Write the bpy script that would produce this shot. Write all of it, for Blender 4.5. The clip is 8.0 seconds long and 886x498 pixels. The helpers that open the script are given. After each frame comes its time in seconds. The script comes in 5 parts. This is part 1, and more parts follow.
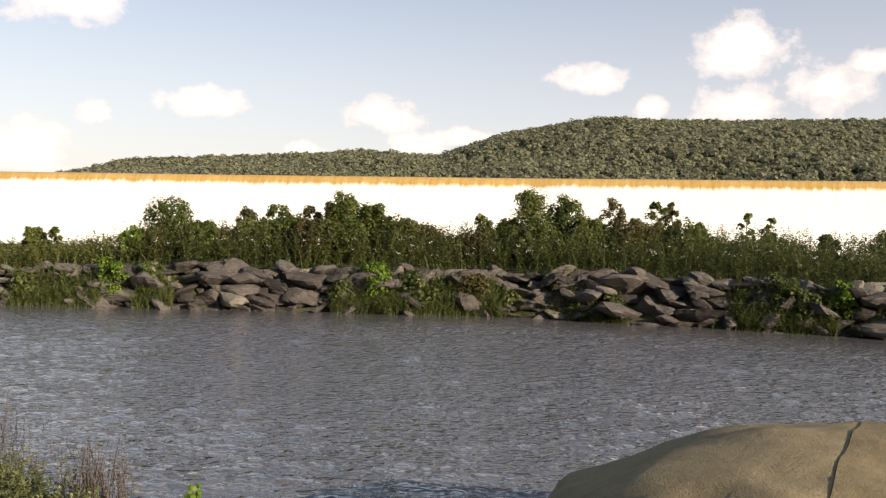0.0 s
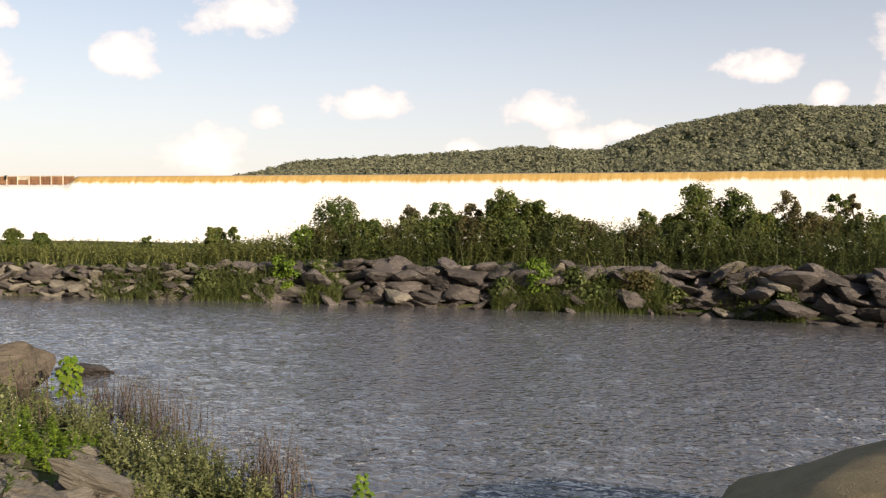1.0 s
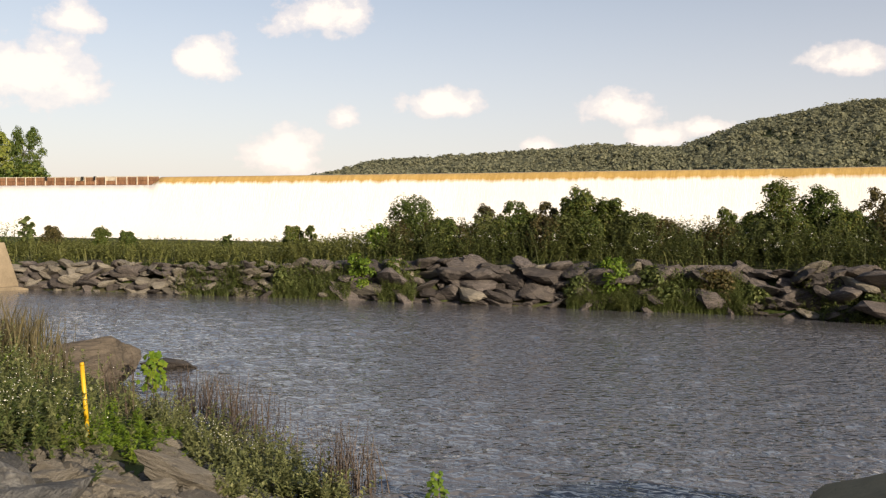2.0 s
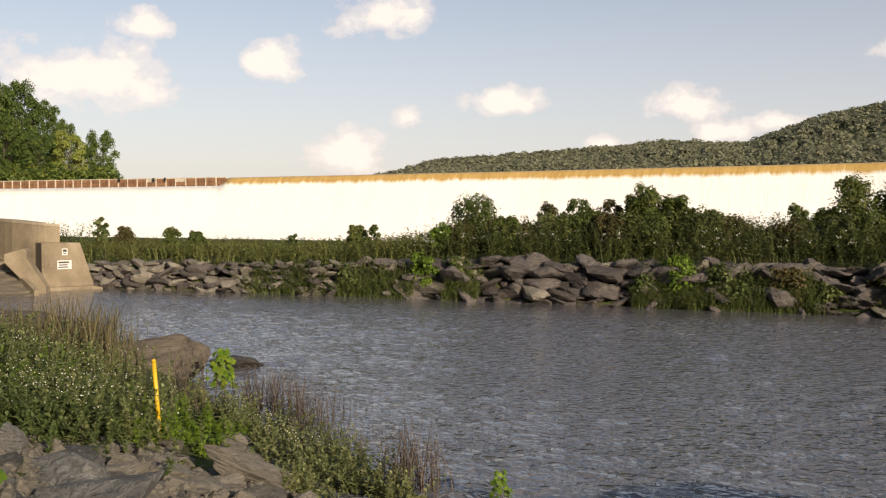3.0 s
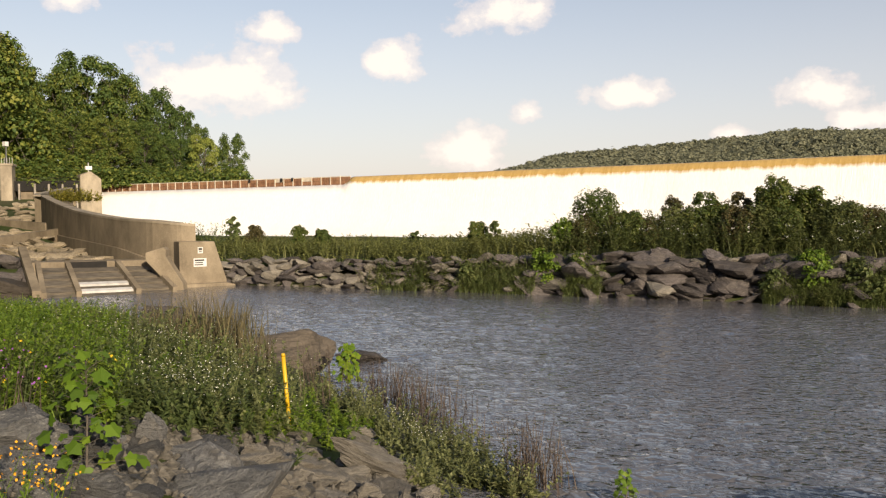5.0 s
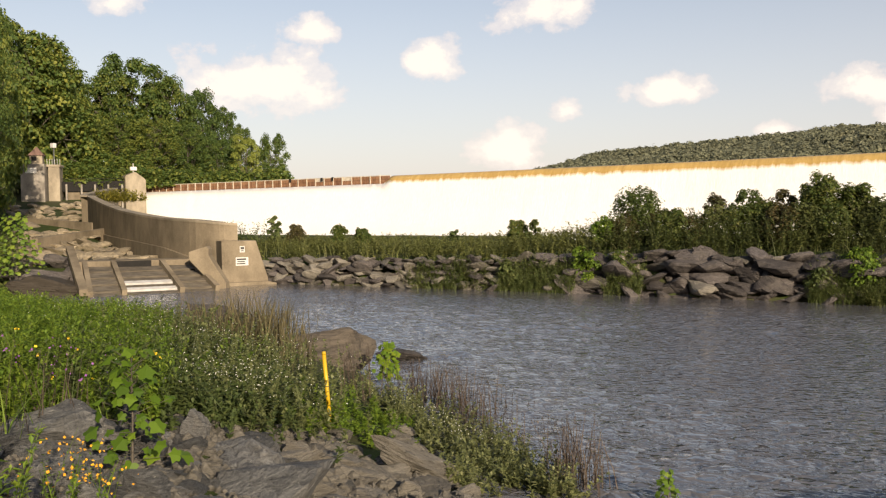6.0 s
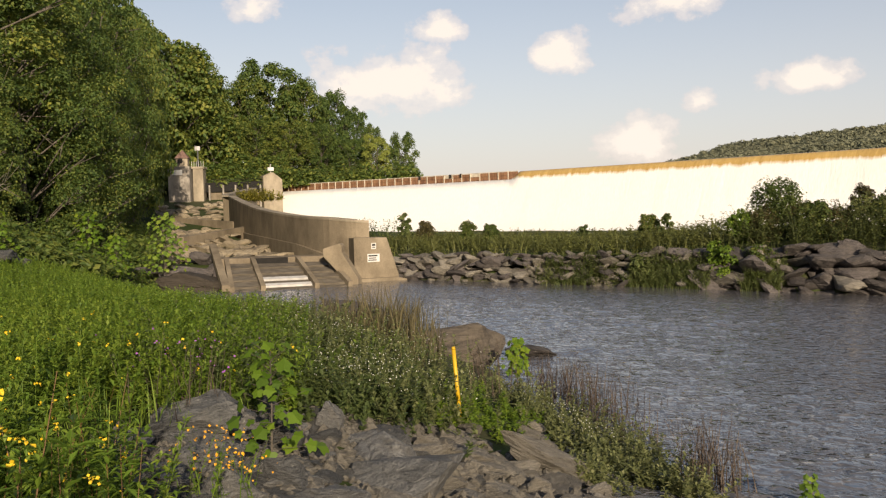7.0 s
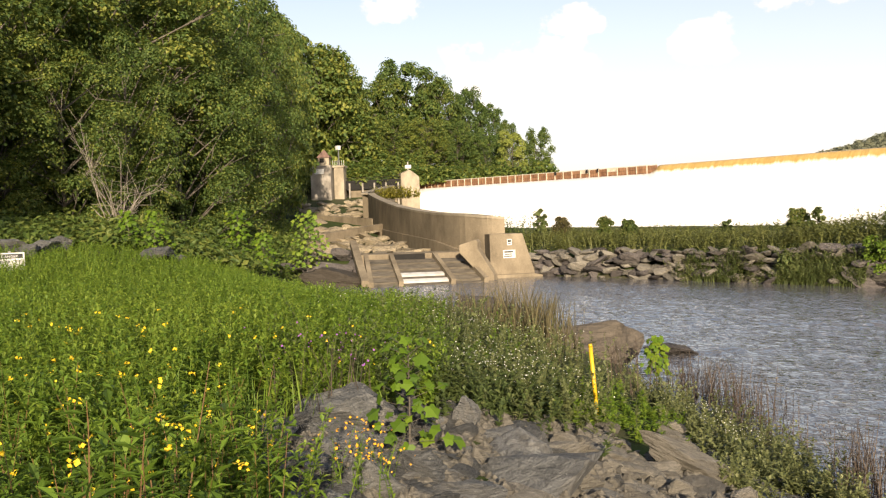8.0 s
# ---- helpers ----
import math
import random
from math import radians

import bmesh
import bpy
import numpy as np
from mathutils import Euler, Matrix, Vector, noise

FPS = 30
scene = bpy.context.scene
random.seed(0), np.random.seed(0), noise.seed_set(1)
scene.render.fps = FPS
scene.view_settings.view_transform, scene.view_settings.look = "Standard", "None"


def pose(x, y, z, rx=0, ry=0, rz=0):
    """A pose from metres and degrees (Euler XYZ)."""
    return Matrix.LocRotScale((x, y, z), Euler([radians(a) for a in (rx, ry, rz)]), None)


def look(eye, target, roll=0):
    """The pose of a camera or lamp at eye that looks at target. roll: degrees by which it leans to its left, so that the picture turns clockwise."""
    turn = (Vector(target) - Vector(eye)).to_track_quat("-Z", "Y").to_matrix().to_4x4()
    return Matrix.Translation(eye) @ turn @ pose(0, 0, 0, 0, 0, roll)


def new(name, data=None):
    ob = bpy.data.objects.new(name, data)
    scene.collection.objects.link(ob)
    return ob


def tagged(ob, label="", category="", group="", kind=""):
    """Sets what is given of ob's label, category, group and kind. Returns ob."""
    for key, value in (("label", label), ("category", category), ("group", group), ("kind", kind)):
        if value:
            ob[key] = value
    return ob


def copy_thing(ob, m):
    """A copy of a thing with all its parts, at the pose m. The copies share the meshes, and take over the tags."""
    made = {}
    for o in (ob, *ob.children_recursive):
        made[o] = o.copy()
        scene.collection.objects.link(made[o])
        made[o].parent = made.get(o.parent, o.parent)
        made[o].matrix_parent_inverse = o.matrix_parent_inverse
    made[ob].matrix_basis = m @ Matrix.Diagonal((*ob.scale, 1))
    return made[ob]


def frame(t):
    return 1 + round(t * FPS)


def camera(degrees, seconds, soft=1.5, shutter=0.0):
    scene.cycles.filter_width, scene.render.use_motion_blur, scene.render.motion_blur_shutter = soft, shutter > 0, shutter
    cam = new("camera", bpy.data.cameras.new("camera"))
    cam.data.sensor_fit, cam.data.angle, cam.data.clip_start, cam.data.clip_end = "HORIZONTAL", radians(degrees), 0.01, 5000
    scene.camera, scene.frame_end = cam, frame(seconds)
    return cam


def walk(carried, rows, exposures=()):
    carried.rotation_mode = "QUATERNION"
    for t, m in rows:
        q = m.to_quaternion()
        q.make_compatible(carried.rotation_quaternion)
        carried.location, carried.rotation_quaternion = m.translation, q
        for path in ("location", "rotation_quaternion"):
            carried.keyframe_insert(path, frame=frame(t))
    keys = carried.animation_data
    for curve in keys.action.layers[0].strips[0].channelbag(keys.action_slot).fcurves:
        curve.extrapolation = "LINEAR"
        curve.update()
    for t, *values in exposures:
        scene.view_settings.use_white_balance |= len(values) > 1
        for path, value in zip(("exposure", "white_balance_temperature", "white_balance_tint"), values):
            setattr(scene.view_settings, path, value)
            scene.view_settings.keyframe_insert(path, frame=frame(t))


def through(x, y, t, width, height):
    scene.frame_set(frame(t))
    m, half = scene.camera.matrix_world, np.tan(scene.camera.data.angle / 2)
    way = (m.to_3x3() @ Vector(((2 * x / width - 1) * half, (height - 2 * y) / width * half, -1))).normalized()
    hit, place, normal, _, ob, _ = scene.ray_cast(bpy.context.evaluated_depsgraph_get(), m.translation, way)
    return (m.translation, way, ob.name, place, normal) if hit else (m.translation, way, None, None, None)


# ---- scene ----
cam = camera(53.015, 8.0, soft=1.25)
EYE = (0.0, 0.0, 3.4)
PATH = [  # seconds, yaw to the left, pitch, roll
    (0, 0.00, -1.50, -1.20), (0.5, 5.22, -1.67, -0.81), (1, 10.32, -1.85, -0.55), (1.5, 13.10, -1.93, -0.50),
    (3, 19.16, -2.10, -0.09), (3.5, 21.55, -2.18, 0.19), (4, 24.12, -2.26, 0.34), (4.5, 25.85, -2.30, 0.53),
    (6, 29.46, -2.36, 0.83), (6.5, 32.36, -2.43, 1.15), (7, 37.71, -2.46, 1.54), (7.5, 43.69, -2.45, 1.86),
    (8, 46.44, -2.44, 2.02),
]
EXPOSURE = [(0.0, 0.85, 7000, 13), (1.5, 0.75, 7000, 13), (3.0, 0.55, 7000, 13), (4.5, 0.6, 7000, 13), (6.0, 0.62, 7050, 13), (6.5, 0.6, 7050, 13), (7.0, 0.48, 7050, 13), (7.3, 0.95, 7100, 12), (8.0, 1.08, 7100, 12)]
walk(cam, [(t, pose(*EYE, 90 + p, r, y)) for t, y, p, r in PATH], EXPOSURE)

# ---- world, sun ----
SUN_TO = Vector((0.75, -0.60, 0.30)).normalized()
sun_elev = math.asin(SUN_TO.z)
sun_data = bpy.data.lights.new("sun", "SUN")
sun_data.energy, sun_data.angle, sun_data.color = 4.2, radians(0.6), (1.0, 0.87, 0.68)
sun = new("sun", sun_data)
sun.matrix_world = look((0, 0, 60), Vector((0, 0, 60)) - SUN_TO)

world = bpy.data.worlds.new("world")
scene.world = world
world.use_nodes = True


class Nodes:
    """Small wrapper that adds and joins shader nodes."""

    def __init__(self, tree):
        self.t = tree
        tree.nodes.clear()

    def add(self, kind, inputs=None, **props):
        n = self.t.nodes.new(kind)
        for k, v in props.items():
            setattr(n, k, v)
        for k, v in (inputs or {}).items():
            if isinstance(v, bpy.types.NodeSocket):
                self.t.links.new(v, n.inputs[k])
            else:
                n.inputs[k].default_value = v
        return n

    def math(self, op, a, b=0.0, c=0.0, clamp=False):
        return self.add("ShaderNodeMath", {0: a, 1: b, 2: c}, operation=op, use_clamp=clamp).outputs[0]

    def ramp(self, fac, stops, ease="LINEAR"):
        n = self.add("ShaderNodeValToRGB", {0: fac})
        n.color_ramp.interpolation = ease
        while len(n.color_ramp.elements) < len(stops):
            n.color_ramp.elements.new(0.5)
        for e, (p, c) in zip(n.color_ramp.elements, stops):
            e.position = p
            e.color = (c, c, c, 1) if isinstance(c, (int, float)) else (*c, 1)
        return n.outputs[0]

    def mix(self, fac, a, b, blend="MIX"):
        n = self.add("ShaderNodeMix", data_type="RGBA", blend_type=blend)
        for i, v in ((0, fac), (6, a), (7, b)):
            if isinstance(v, bpy.types.NodeSocket):
                self.t.links.new(v, n.inputs[i])
            else:
                n.inputs[i].default_value = v if i == 0 or len(v) == 4 else (*v, 1)
        return n.outputs[2]

    def noise(self, vec, scale, detail=4.0, rough=0.55, dist=0.0):
        return self.add("ShaderNodeTexNoise", {"Vector": vec, "Scale": scale, "Detail": detail, "Roughness": rough, "Distortion": dist}).outputs[0]


def build_sky():
    n = Nodes(world.node_tree)
    sky = n.add("ShaderNodeTexSky", sky_type="NISHITA", sun_disc=False, sun_elevation=sun_elev,
                sun_rotation=math.atan2(SUN_TO.x, SUN_TO.y), altitude=80.0, air_density=1.0, dust_density=1.4, ozone_density=1.0)
    co = n.add("ShaderNodeTexCoord").outputs["Generated"]
    sep = n.add("ShaderNodeSeparateXYZ", {0: co})
    x, y, z = sep.outputs
    flat = n.math("SQRT", n.math("ADD", n.math("MULTIPLY", x, x), n.math("MULTIPLY", y, y)))
    az = n.math("ARCTAN2", n.math("MULTIPLY", x, -1.0), y)
    el = n.math("ARCTAN2", z, flat)
    p = n.add("ShaderNodeCombineXYZ", {0: az, 1: n.math("MULTIPLY", el, 1.25), 2: 0.0}).outputs[0]
    warp = n.math("ADD", n.math("SUBTRACT", n.noise(p, 30.0, 6.0, 0.62), 0.5), n.math("MULTIPLY", n.math("SUBTRACT", n.noise(p, 13.0, 3.0, 0.5), 0.5), 0.9))
    soft = n.noise(p, 12.0, 3.0, 0.5)
    total = None
    for a, e, wa, we, s in CLOUDS:
        da = n.math("MULTIPLY", n.math("SUBTRACT", az, radians(a)), 1.0 / radians(wa))
        de = n.math("MULTIPLY", n.math("SUBTRACT", el, radians(e)), 1.0 / radians(we))
        de = n.math("ADD", de, n.math("MULTIPLY", n.math("LESS_THAN", de, 0.0), n.math("MULTIPLY", de, 0.5)))
        r = n.math("ADD", n.math("MULTIPLY", da, da), n.math("MULTIPLY", de, de))
        m = n.math("MULTIPLY", n.math("SUBTRACT", 1.0, n.math("SQRT", r)), s)
        total = m if total is None else n.math("MAXIMUM", total, m)
    # scattered small clouds over the rest of the sky
    far = n.math("MULTIPLY", n.math("SUBTRACT", n.noise(co, 3.2, 6.0, 0.6), 0.62), 1.4)
    total = n.math("MAXIMUM", total, n.math("SUBTRACT", far, n.math("MULTIPLY", n.math("LESS_THAN", n.math("ABSOLUTE", n.math("SUBTRACT", az, 0.35)), 0.9), 2.0)))
    cover = n.math("ADD", total, n.math("MULTIPLY", warp, 1.75))
    mask = n.ramp(n.math("ADD", cover, 0.35), [(0.22, 0.0), (0.55, 0.5), (0.95, 0.97)], "EASE")
    body = n.ramp(n.math("ADD", cover, n.math("MULTIPLY", soft, 0.3)), [(0.1, (0.86, 0.77, 0.76)), (0.6, (1.0, 0.94, 0.88))])
    haze = n.ramp(el, [(0.0, 1.0), (0.10, 0.78), (0.32, 0.22), (0.7, 0.0)])
    base = n.mix(n.math("MULTIPLY", haze, 0.62), n.mix(1.0, sky.outputs[0], (SKY_GAIN,) * 3, "MULTIPLY"), (SKY_HAZE[0], SKY_HAZE[1], SKY_HAZE[2]))
    lit = n.mix(1.0, body, (CLOUD_GAIN,) * 3, "MULTIPLY")
    out = n.mix(mask, base, lit)
    bg = n.add("ShaderNodeBackground", {"Color": out, "Strength": 0.1})
    n.add("ShaderNodeOutputWorld", {0: bg.outputs[0]})


SKY_GAIN, SKY_HAZE, CLOUD_GAIN = 0.88, (5.7, 5.4, 6.0), 7.2
# azimuth to the left, elevation, half width, half height (degrees), density
CLOUDS = [
    (23.2, 12.4, 3.4, 2.0, 1.0), (15.2, 7.2, 2.9, 1.2, 1.0), (3.6, 6.6, 2.6, 1.5, 0.9), (1.9, 5.2, 2.2, 1.0, 0.9),
    (-1.5, 5.6, 1.7, 0.8, 0.8), (-9.2, 9.2, 2.3, 1.3, 0.9), (-18.2, 10.6, 2.8, 2.1, 0.8), (-13.1, 7.5, 1.1, 1.1, 0.8),
    (-18.3, 7.4, 3.0, 1.5, 0.8), (-23.2, 8.4, 2.9, 1.9, 0.9), (-25.6, 9.8, 2.0, 1.0, 0.6), (29.9, 9.6, 1.7, 1.8, 1.0),
    (41.0, 8.1, 5.8, 2.5, 1.1), (49.4, 12.7, 1.6, 1.0, 0.7), (37.9, 11.3, 1.3, 0.8, 0.5), (25.2, 3.9, 2.4, 1.9, 1.1),
    (8.9, 4.5, 1.2, 0.6, 0.8), (21.2, 6.2, 1.0, 0.8, 0.5),
]
build_sky()

# ---- materials ----
def material(name, fn):
    m = bpy.data.materials.new(name)
    m.use_nodes = True
    n = Nodes(m.node_tree)
    fn(n)
    return m


def finish(n, color, rough=0.7, bump=None, strength=0.5, dist=0.02, metal=0.0, spec=0.5):
    ins = {"Base Color": color, "Roughness": rough, "Metallic": metal, "Specular IOR Level": spec}
    b = n.add("ShaderNodeBsdfPrincipled", ins)
    if bump is not None:
        bn = n.add("ShaderNodeBump", {"Height": bump, "Strength": strength, "Distance": dist})
        n.t.links.new(bn.outputs[0], b.inputs["Normal"])
    n.add("ShaderNodeOutputMaterial", {0: b.outputs[0]})
    return b


def place(n):
    return n.add("ShaderNodeNewGeometry").outputs["Position"]


def local(n):
    return n.add("ShaderNodeTexCoord").outputs["Object"]


def rock_material(name, dark, light, stain, scale=1.0, use_random=True):
    def fn(n):
        co = local(n)
        rnd = n.add("ShaderNodeObjectInfo").outputs["Random"]
        co = n.add("ShaderNodeVectorMath", {0: co, 1: n.add("ShaderNodeCombineXYZ", {0: n.math("MULTIPLY", rnd, 40.0), 1: rnd, 2: 0.0}).outputs[0]}, operation="ADD").outputs[0]
        layers = n.add("ShaderNodeMapping", {"Vector": co, "Scale": (1.0, 1.0, 8.0), "Rotation": (0.4, 0.3, 0.2)}).outputs[0]
        big = n.noise(co, 1.1 * scale, 5.0, 0.6)
        lay = n.noise(layers, 3.0 * scale, 6.0, 0.65, 0.6)
        fine = n.noise(co, 26.0 * scale, 4.0, 0.7)
        col = n.ramp(n.math("ADD", n.math("MULTIPLY", lay, 0.65), n.math("MULTIPLY", fine, 0.35)), [(0.32, dark), (0.62, light)])
        col = n.mix(n.ramp(big, [(0.5, 0.0), (0.72, 0.55)]), col, stain)
        lichen = n.ramp(n.noise(co, 6.0 * scale, 5.0, 0.7), [(0.63, 0.0), (0.70, 0.5)])
        col = n.mix(lichen, col, (0.42, 0.41, 0.37))
        tone = n.math("ADD", 0.58, n.math("MULTIPLY", rnd, 0.84)) if use_random else 1.0
        col = n.mix(1.0, col, n.add("ShaderNodeCombineXYZ", {0: tone, 1: tone, 2: tone}).outputs[0], "MULTIPLY")
        h = n.math("ADD", n.math("MULTIPLY", lay, 1.0), n.math("MULTIPLY", fine, 0.35))
        finish(n, col, 0.85, h, 1.0, 0.075, spec=0.3)
    return material(name, fn)


def leaf_material(name, dark, light, yellow, through=0.35, rough=0.55):
    def fn(n):
        rnd = n.add("ShaderNodeNewGeometry").outputs["Random Per Island"]
        obr = n.add("ShaderNodeObjectInfo").outputs["Random"]
        patch = n.noise(place(n), 0.33, 3.0, 0.5)
        v = n.math("ADD", n.math("MULTIPLY", rnd, 0.55), n.math("MULTIPLY", patch, 0.55))
        v = n.math("ADD", v, n.math("MULTIPLY", n.math("SUBTRACT", obr, 0.5), 0.25))
        col = n.ramp(v, [(0.15, dark), (0.58, light), (0.95, yellow)])
        b = n.add("ShaderNodeBsdfPrincipled", {"Base Color": col, "Roughness": rough, "Specular IOR Level": 0.3})
        t = n.add("ShaderNodeBsdfTranslucent", {"Color": n.mix(0.5, col, yellow)})
        mx = n.add("ShaderNodeMixShader", {0: through, 1: b.outputs[0], 2: t.outputs[0]})
        n.add("ShaderNodeOutputMaterial", {0: mx.outputs[0]})
    return material(name, fn)


def concrete_material(name, light, dark, streak=1.0):
    def fn(n):
        co = place(n)
        sx = n.add("ShaderNodeMapping", {"Vector": co, "Scale": (0.5, 0.5, 0.32)}).outputs[0]
        runs = n.noise(sx, 1.3, 6.0, 0.65)
        big = n.noise(co, 0.35, 4.0, 0.55)
        fine = n.noise(co, 14.0, 5.0, 0.7)
        col = n.ramp(n.math("ADD", n.math("MULTIPLY", runs, 0.6 * streak), n.math("ADD", n.math("MULTIPLY", big, 0.3), n.math("MULTIPLY", fine, 0.2))),
                     [(0.36, dark), (0.70, light)])
        finish(n, col, 0.88, n.math("ADD", fine, n.math("MULTIPLY", runs, 0.6)), 0.35, 0.03, spec=0.25)
    return material(name, fn)


def plain_material(name, a, b, scale=8.0, rough=0.6, metal=0.0, bump=0.2, stretch=(1, 1, 1)):
    def fn(n):
        co = n.add("ShaderNodeMapping", {"Vector": local(n), "Scale": stretch}).outputs[0]
        f = n.noise(co, scale, 5.0, 0.6)
        r = n.add("ShaderNodeObjectInfo").outputs["Random"]
        v = n.math("ADD", f, n.math("MULTIPLY", n.math("SUBTRACT", r, 0.5), 0.15))
        finish(n, n.ramp(v, [(0.3, a), (0.7, b)]), rough, f, bump, 0.01, metal)
    return material(name, fn)


def ground_look(n):
    co = place(n)
    big, mid, fine = n.noise(co, 0.09, 4.0, 0.6), n.noise(co, 1.3, 5.0, 0.6), n.noise(co, 18.0, 4.0, 0.7)
    soil = n.ramp(n.math("ADD", n.math("MULTIPLY", mid, 0.6), n.math("MULTIPLY", fine, 0.4)), [(0.35, (0.055, 0.045, 0.03)), (0.65, (0.17, 0.145, 0.10))])
    moss = n.ramp(n.math("ADD", n.math("MULTIPLY", mid, 0.5), n.math("MULTIPLY", fine, 0.5)), [(0.35, (0.02, 0.035, 0.010)), (0.65, (0.065, 0.09, 0.025))])
    col = n.mix(n.ramp(n.math("ADD", n.math("MULTIPLY", big, 0.5), n.math("MULTIPLY", mid, 0.5)), [(0.40, 0.25), (0.55, 1.0)]), soil, moss)
    finish(n, col, 0.95, n.math("ADD", mid, n.math("MULTIPLY", fine, 0.4)), 0.8, 0.06, spec=0.1)


def water_look(n):
    co = place(n)
    turn = n.add("ShaderNodeMapping", {"Vector": co, "Rotation": (0, 0, 0.30), "Scale": (1.0, 1.6, 1.0)}).outputs[0]
    fine, silt = n.noise(turn, 4.8, 1.5, 0.45, 0.6), n.noise(co, 0.25, 4.0, 0.6)
    col = n.ramp(silt, [(0.3, (0.102, 0.101, 0.110)), (0.7, (0.126, 0.124, 0.132))])
    chop = n.math("MULTIPLY", fine, n.add("ShaderNodeAttribute", attribute_name="chop").outputs["Fac"])
    b = finish(n, col, 0.03, chop, WATER_BUMP, 0.095, spec=0.5)
    b.inputs["IOR"].default_value = 1.85


def fall_look(n):
    """Thin sheet of brown river water on the crest, broken to white foam below it."""
    co = n.add("ShaderNodeUVMap").outputs[0]
    sep = n.add("ShaderNodeSeparateXYZ", {0: co})
    u, v = sep.outputs[0], sep.outputs[1]
    q = n.add("ShaderNodeCombineXYZ", {0: n.math("MULTIPLY", u, 1.0), 1: n.math("MULTIPLY", v, 0.16), 2: 0.0}).outputs[0]
    runs = n.noise(q, 1.7, 6.0, 0.7)
    tips = n.noise(q, 0.45, 4.0, 0.6)
    edge = n.math("ADD", v, n.math("ADD", n.math("MULTIPLY", n.math("SUBTRACT", runs, 0.5), 1.1), n.math("MULTIPLY", n.math("SUBTRACT", tips, 0.5), 0.7)))
    foam = n.ramp(n.math("MULTIPLY", edge, 0.2), [(0.27, 0.0), (0.36, 1.0)])
    fine = n.noise(q, 9.0, 4.0, 0.7)
    brown = n.ramp(n.math("ADD", n.math("MULTIPLY", runs, 0.7), n.math("MULTIPLY", fine, 0.3)), [(0.3, (0.40, 0.25, 0.07)), (0.7, (0.66, 0.45, 0.16))])
    white = n.ramp(fine, [(0.3, (0.84, 0.83, 0.80)), (0.7, (0.93, 0.93, 0.92))])
    col = n.mix(foam, brown, white)
    finish(n, col, n.math("ADD", 0.25, n.math("MULTIPLY", foam, 0.5)), n.math("ADD", runs, n.math("MULTIPLY", fine, 0.5)), 0.5, 0.15)


WATER_BUMP = 1.0
M_GROUND = material("earth", ground_look)
M_WATER = material("rippled_water", water_look)
M_FALL = material("falling_water", fall_look)
M_RIPRAP = rock_material("grey_riprap", (0.026, 0.023, 0.023), (0.140, 0.124, 0.119), (0.20, 0.175, 0.15))
M_ROCK = rock_material("grey_schist", (0.042, 0.043, 0.044), (0.185, 0.186, 0.183), (0.155, 0.14, 0.115))
M_CONC = concrete_material("weathered_concrete", (0.31, 0.256, 0.182), (0.085, 0.068, 0.048))
M_CONC_OLD = concrete_material("old_stained_concrete", (0.33, 0.30, 0.26), (0.07, 0.06, 0.052), 1.2)
M_TREE_LEAF = leaf_material("tree_leaves", (0.028, 0.062, 0.018), (0.094, 0.148, 0.034), (0.25, 0.26, 0.05))
M_TREE_LEAF_PALE = leaf_material("pale_tree_leaves", (0.10, 0.13, 0.026), (0.22, 0.27, 0.06), (0.34, 0.36, 0.08))
M_BUSH_LEAF = leaf_material("bush_leaves", (0.033, 0.060, 0.015), (0.090, 0.130, 0.030), (0.175, 0.175, 0.045))
M_WEED = leaf_material("weed_leaves", (0.042, 0.066, 0.020), (0.105, 0.142, 0.045), (0.20, 0.22, 0.080))
M_MEADOW = leaf_material("meadow_leaves", (0.050, 0.092, 0.012), (0.118, 0.200, 0.024), (0.23, 0.30, 0.042))
M_BRIGHT = leaf_material("bright_leaves", (0.06, 0.12, 0.010), (0.125, 0.215, 0.018), (0.25, 0.30, 0.03), 0.4)
# brighter copy of the bank grass, with sunlight put into its colour
M_SUNLIT_GRASS = leaf_material("sunlit_bank_grass", (0.085, 0.100, 0.030), (0.185, 0.205, 0.062), (0.29, 0.28, 0.10))
M_SCRUB = leaf_material("scrub_leaves", (0.038, 0.072, 0.016), (0.098, 0.145, 0.030), (0.21, 0.22, 0.05))
M_SHORE = leaf_material("shore_leaves", (0.075, 0.092, 0.034), (0.180, 0.205, 0.080), (0.31, 0.31, 0.15))
M_DRY = leaf_material("dry_stems", (0.030, 0.023, 0.020), (0.080, 0.060, 0.048), (0.14, 0.11, 0.085), 0.1, 0.8)
M_BROWNGRASS = leaf_material("brown_grass", (0.042, 0.038, 0.018), (0.100, 0.086, 0.045), (0.17, 0.145, 0.075), 0.2, 0.8)
# distance haze is mixed into these leaf colours: paler, greyer, low contrast
M_HAZY_LEAF = leaf_material("far_woods", (0.165, 0.178, 0.125), (0.225, 0.236, 0.155), (0.29, 0.282, 0.185), 0.42, 0.95)
M_BERM = leaf_material("olive_bank_grass", (0.050, 0.068, 0.022), (0.115, 0.140, 0.042), (0.20, 0.20, 0.075))
M_BARK = plain_material("bark", (0.06, 0.05, 0.04), (0.16, 0.14, 0.115), 6.0, 0.9, 0.0, 0.8, (1, 1, 0.25))
M_PALE_BARK = plain_material("dead_branches", (0.20, 0.17, 0.14), (0.36, 0.32, 0.27), 6.0, 0.9)

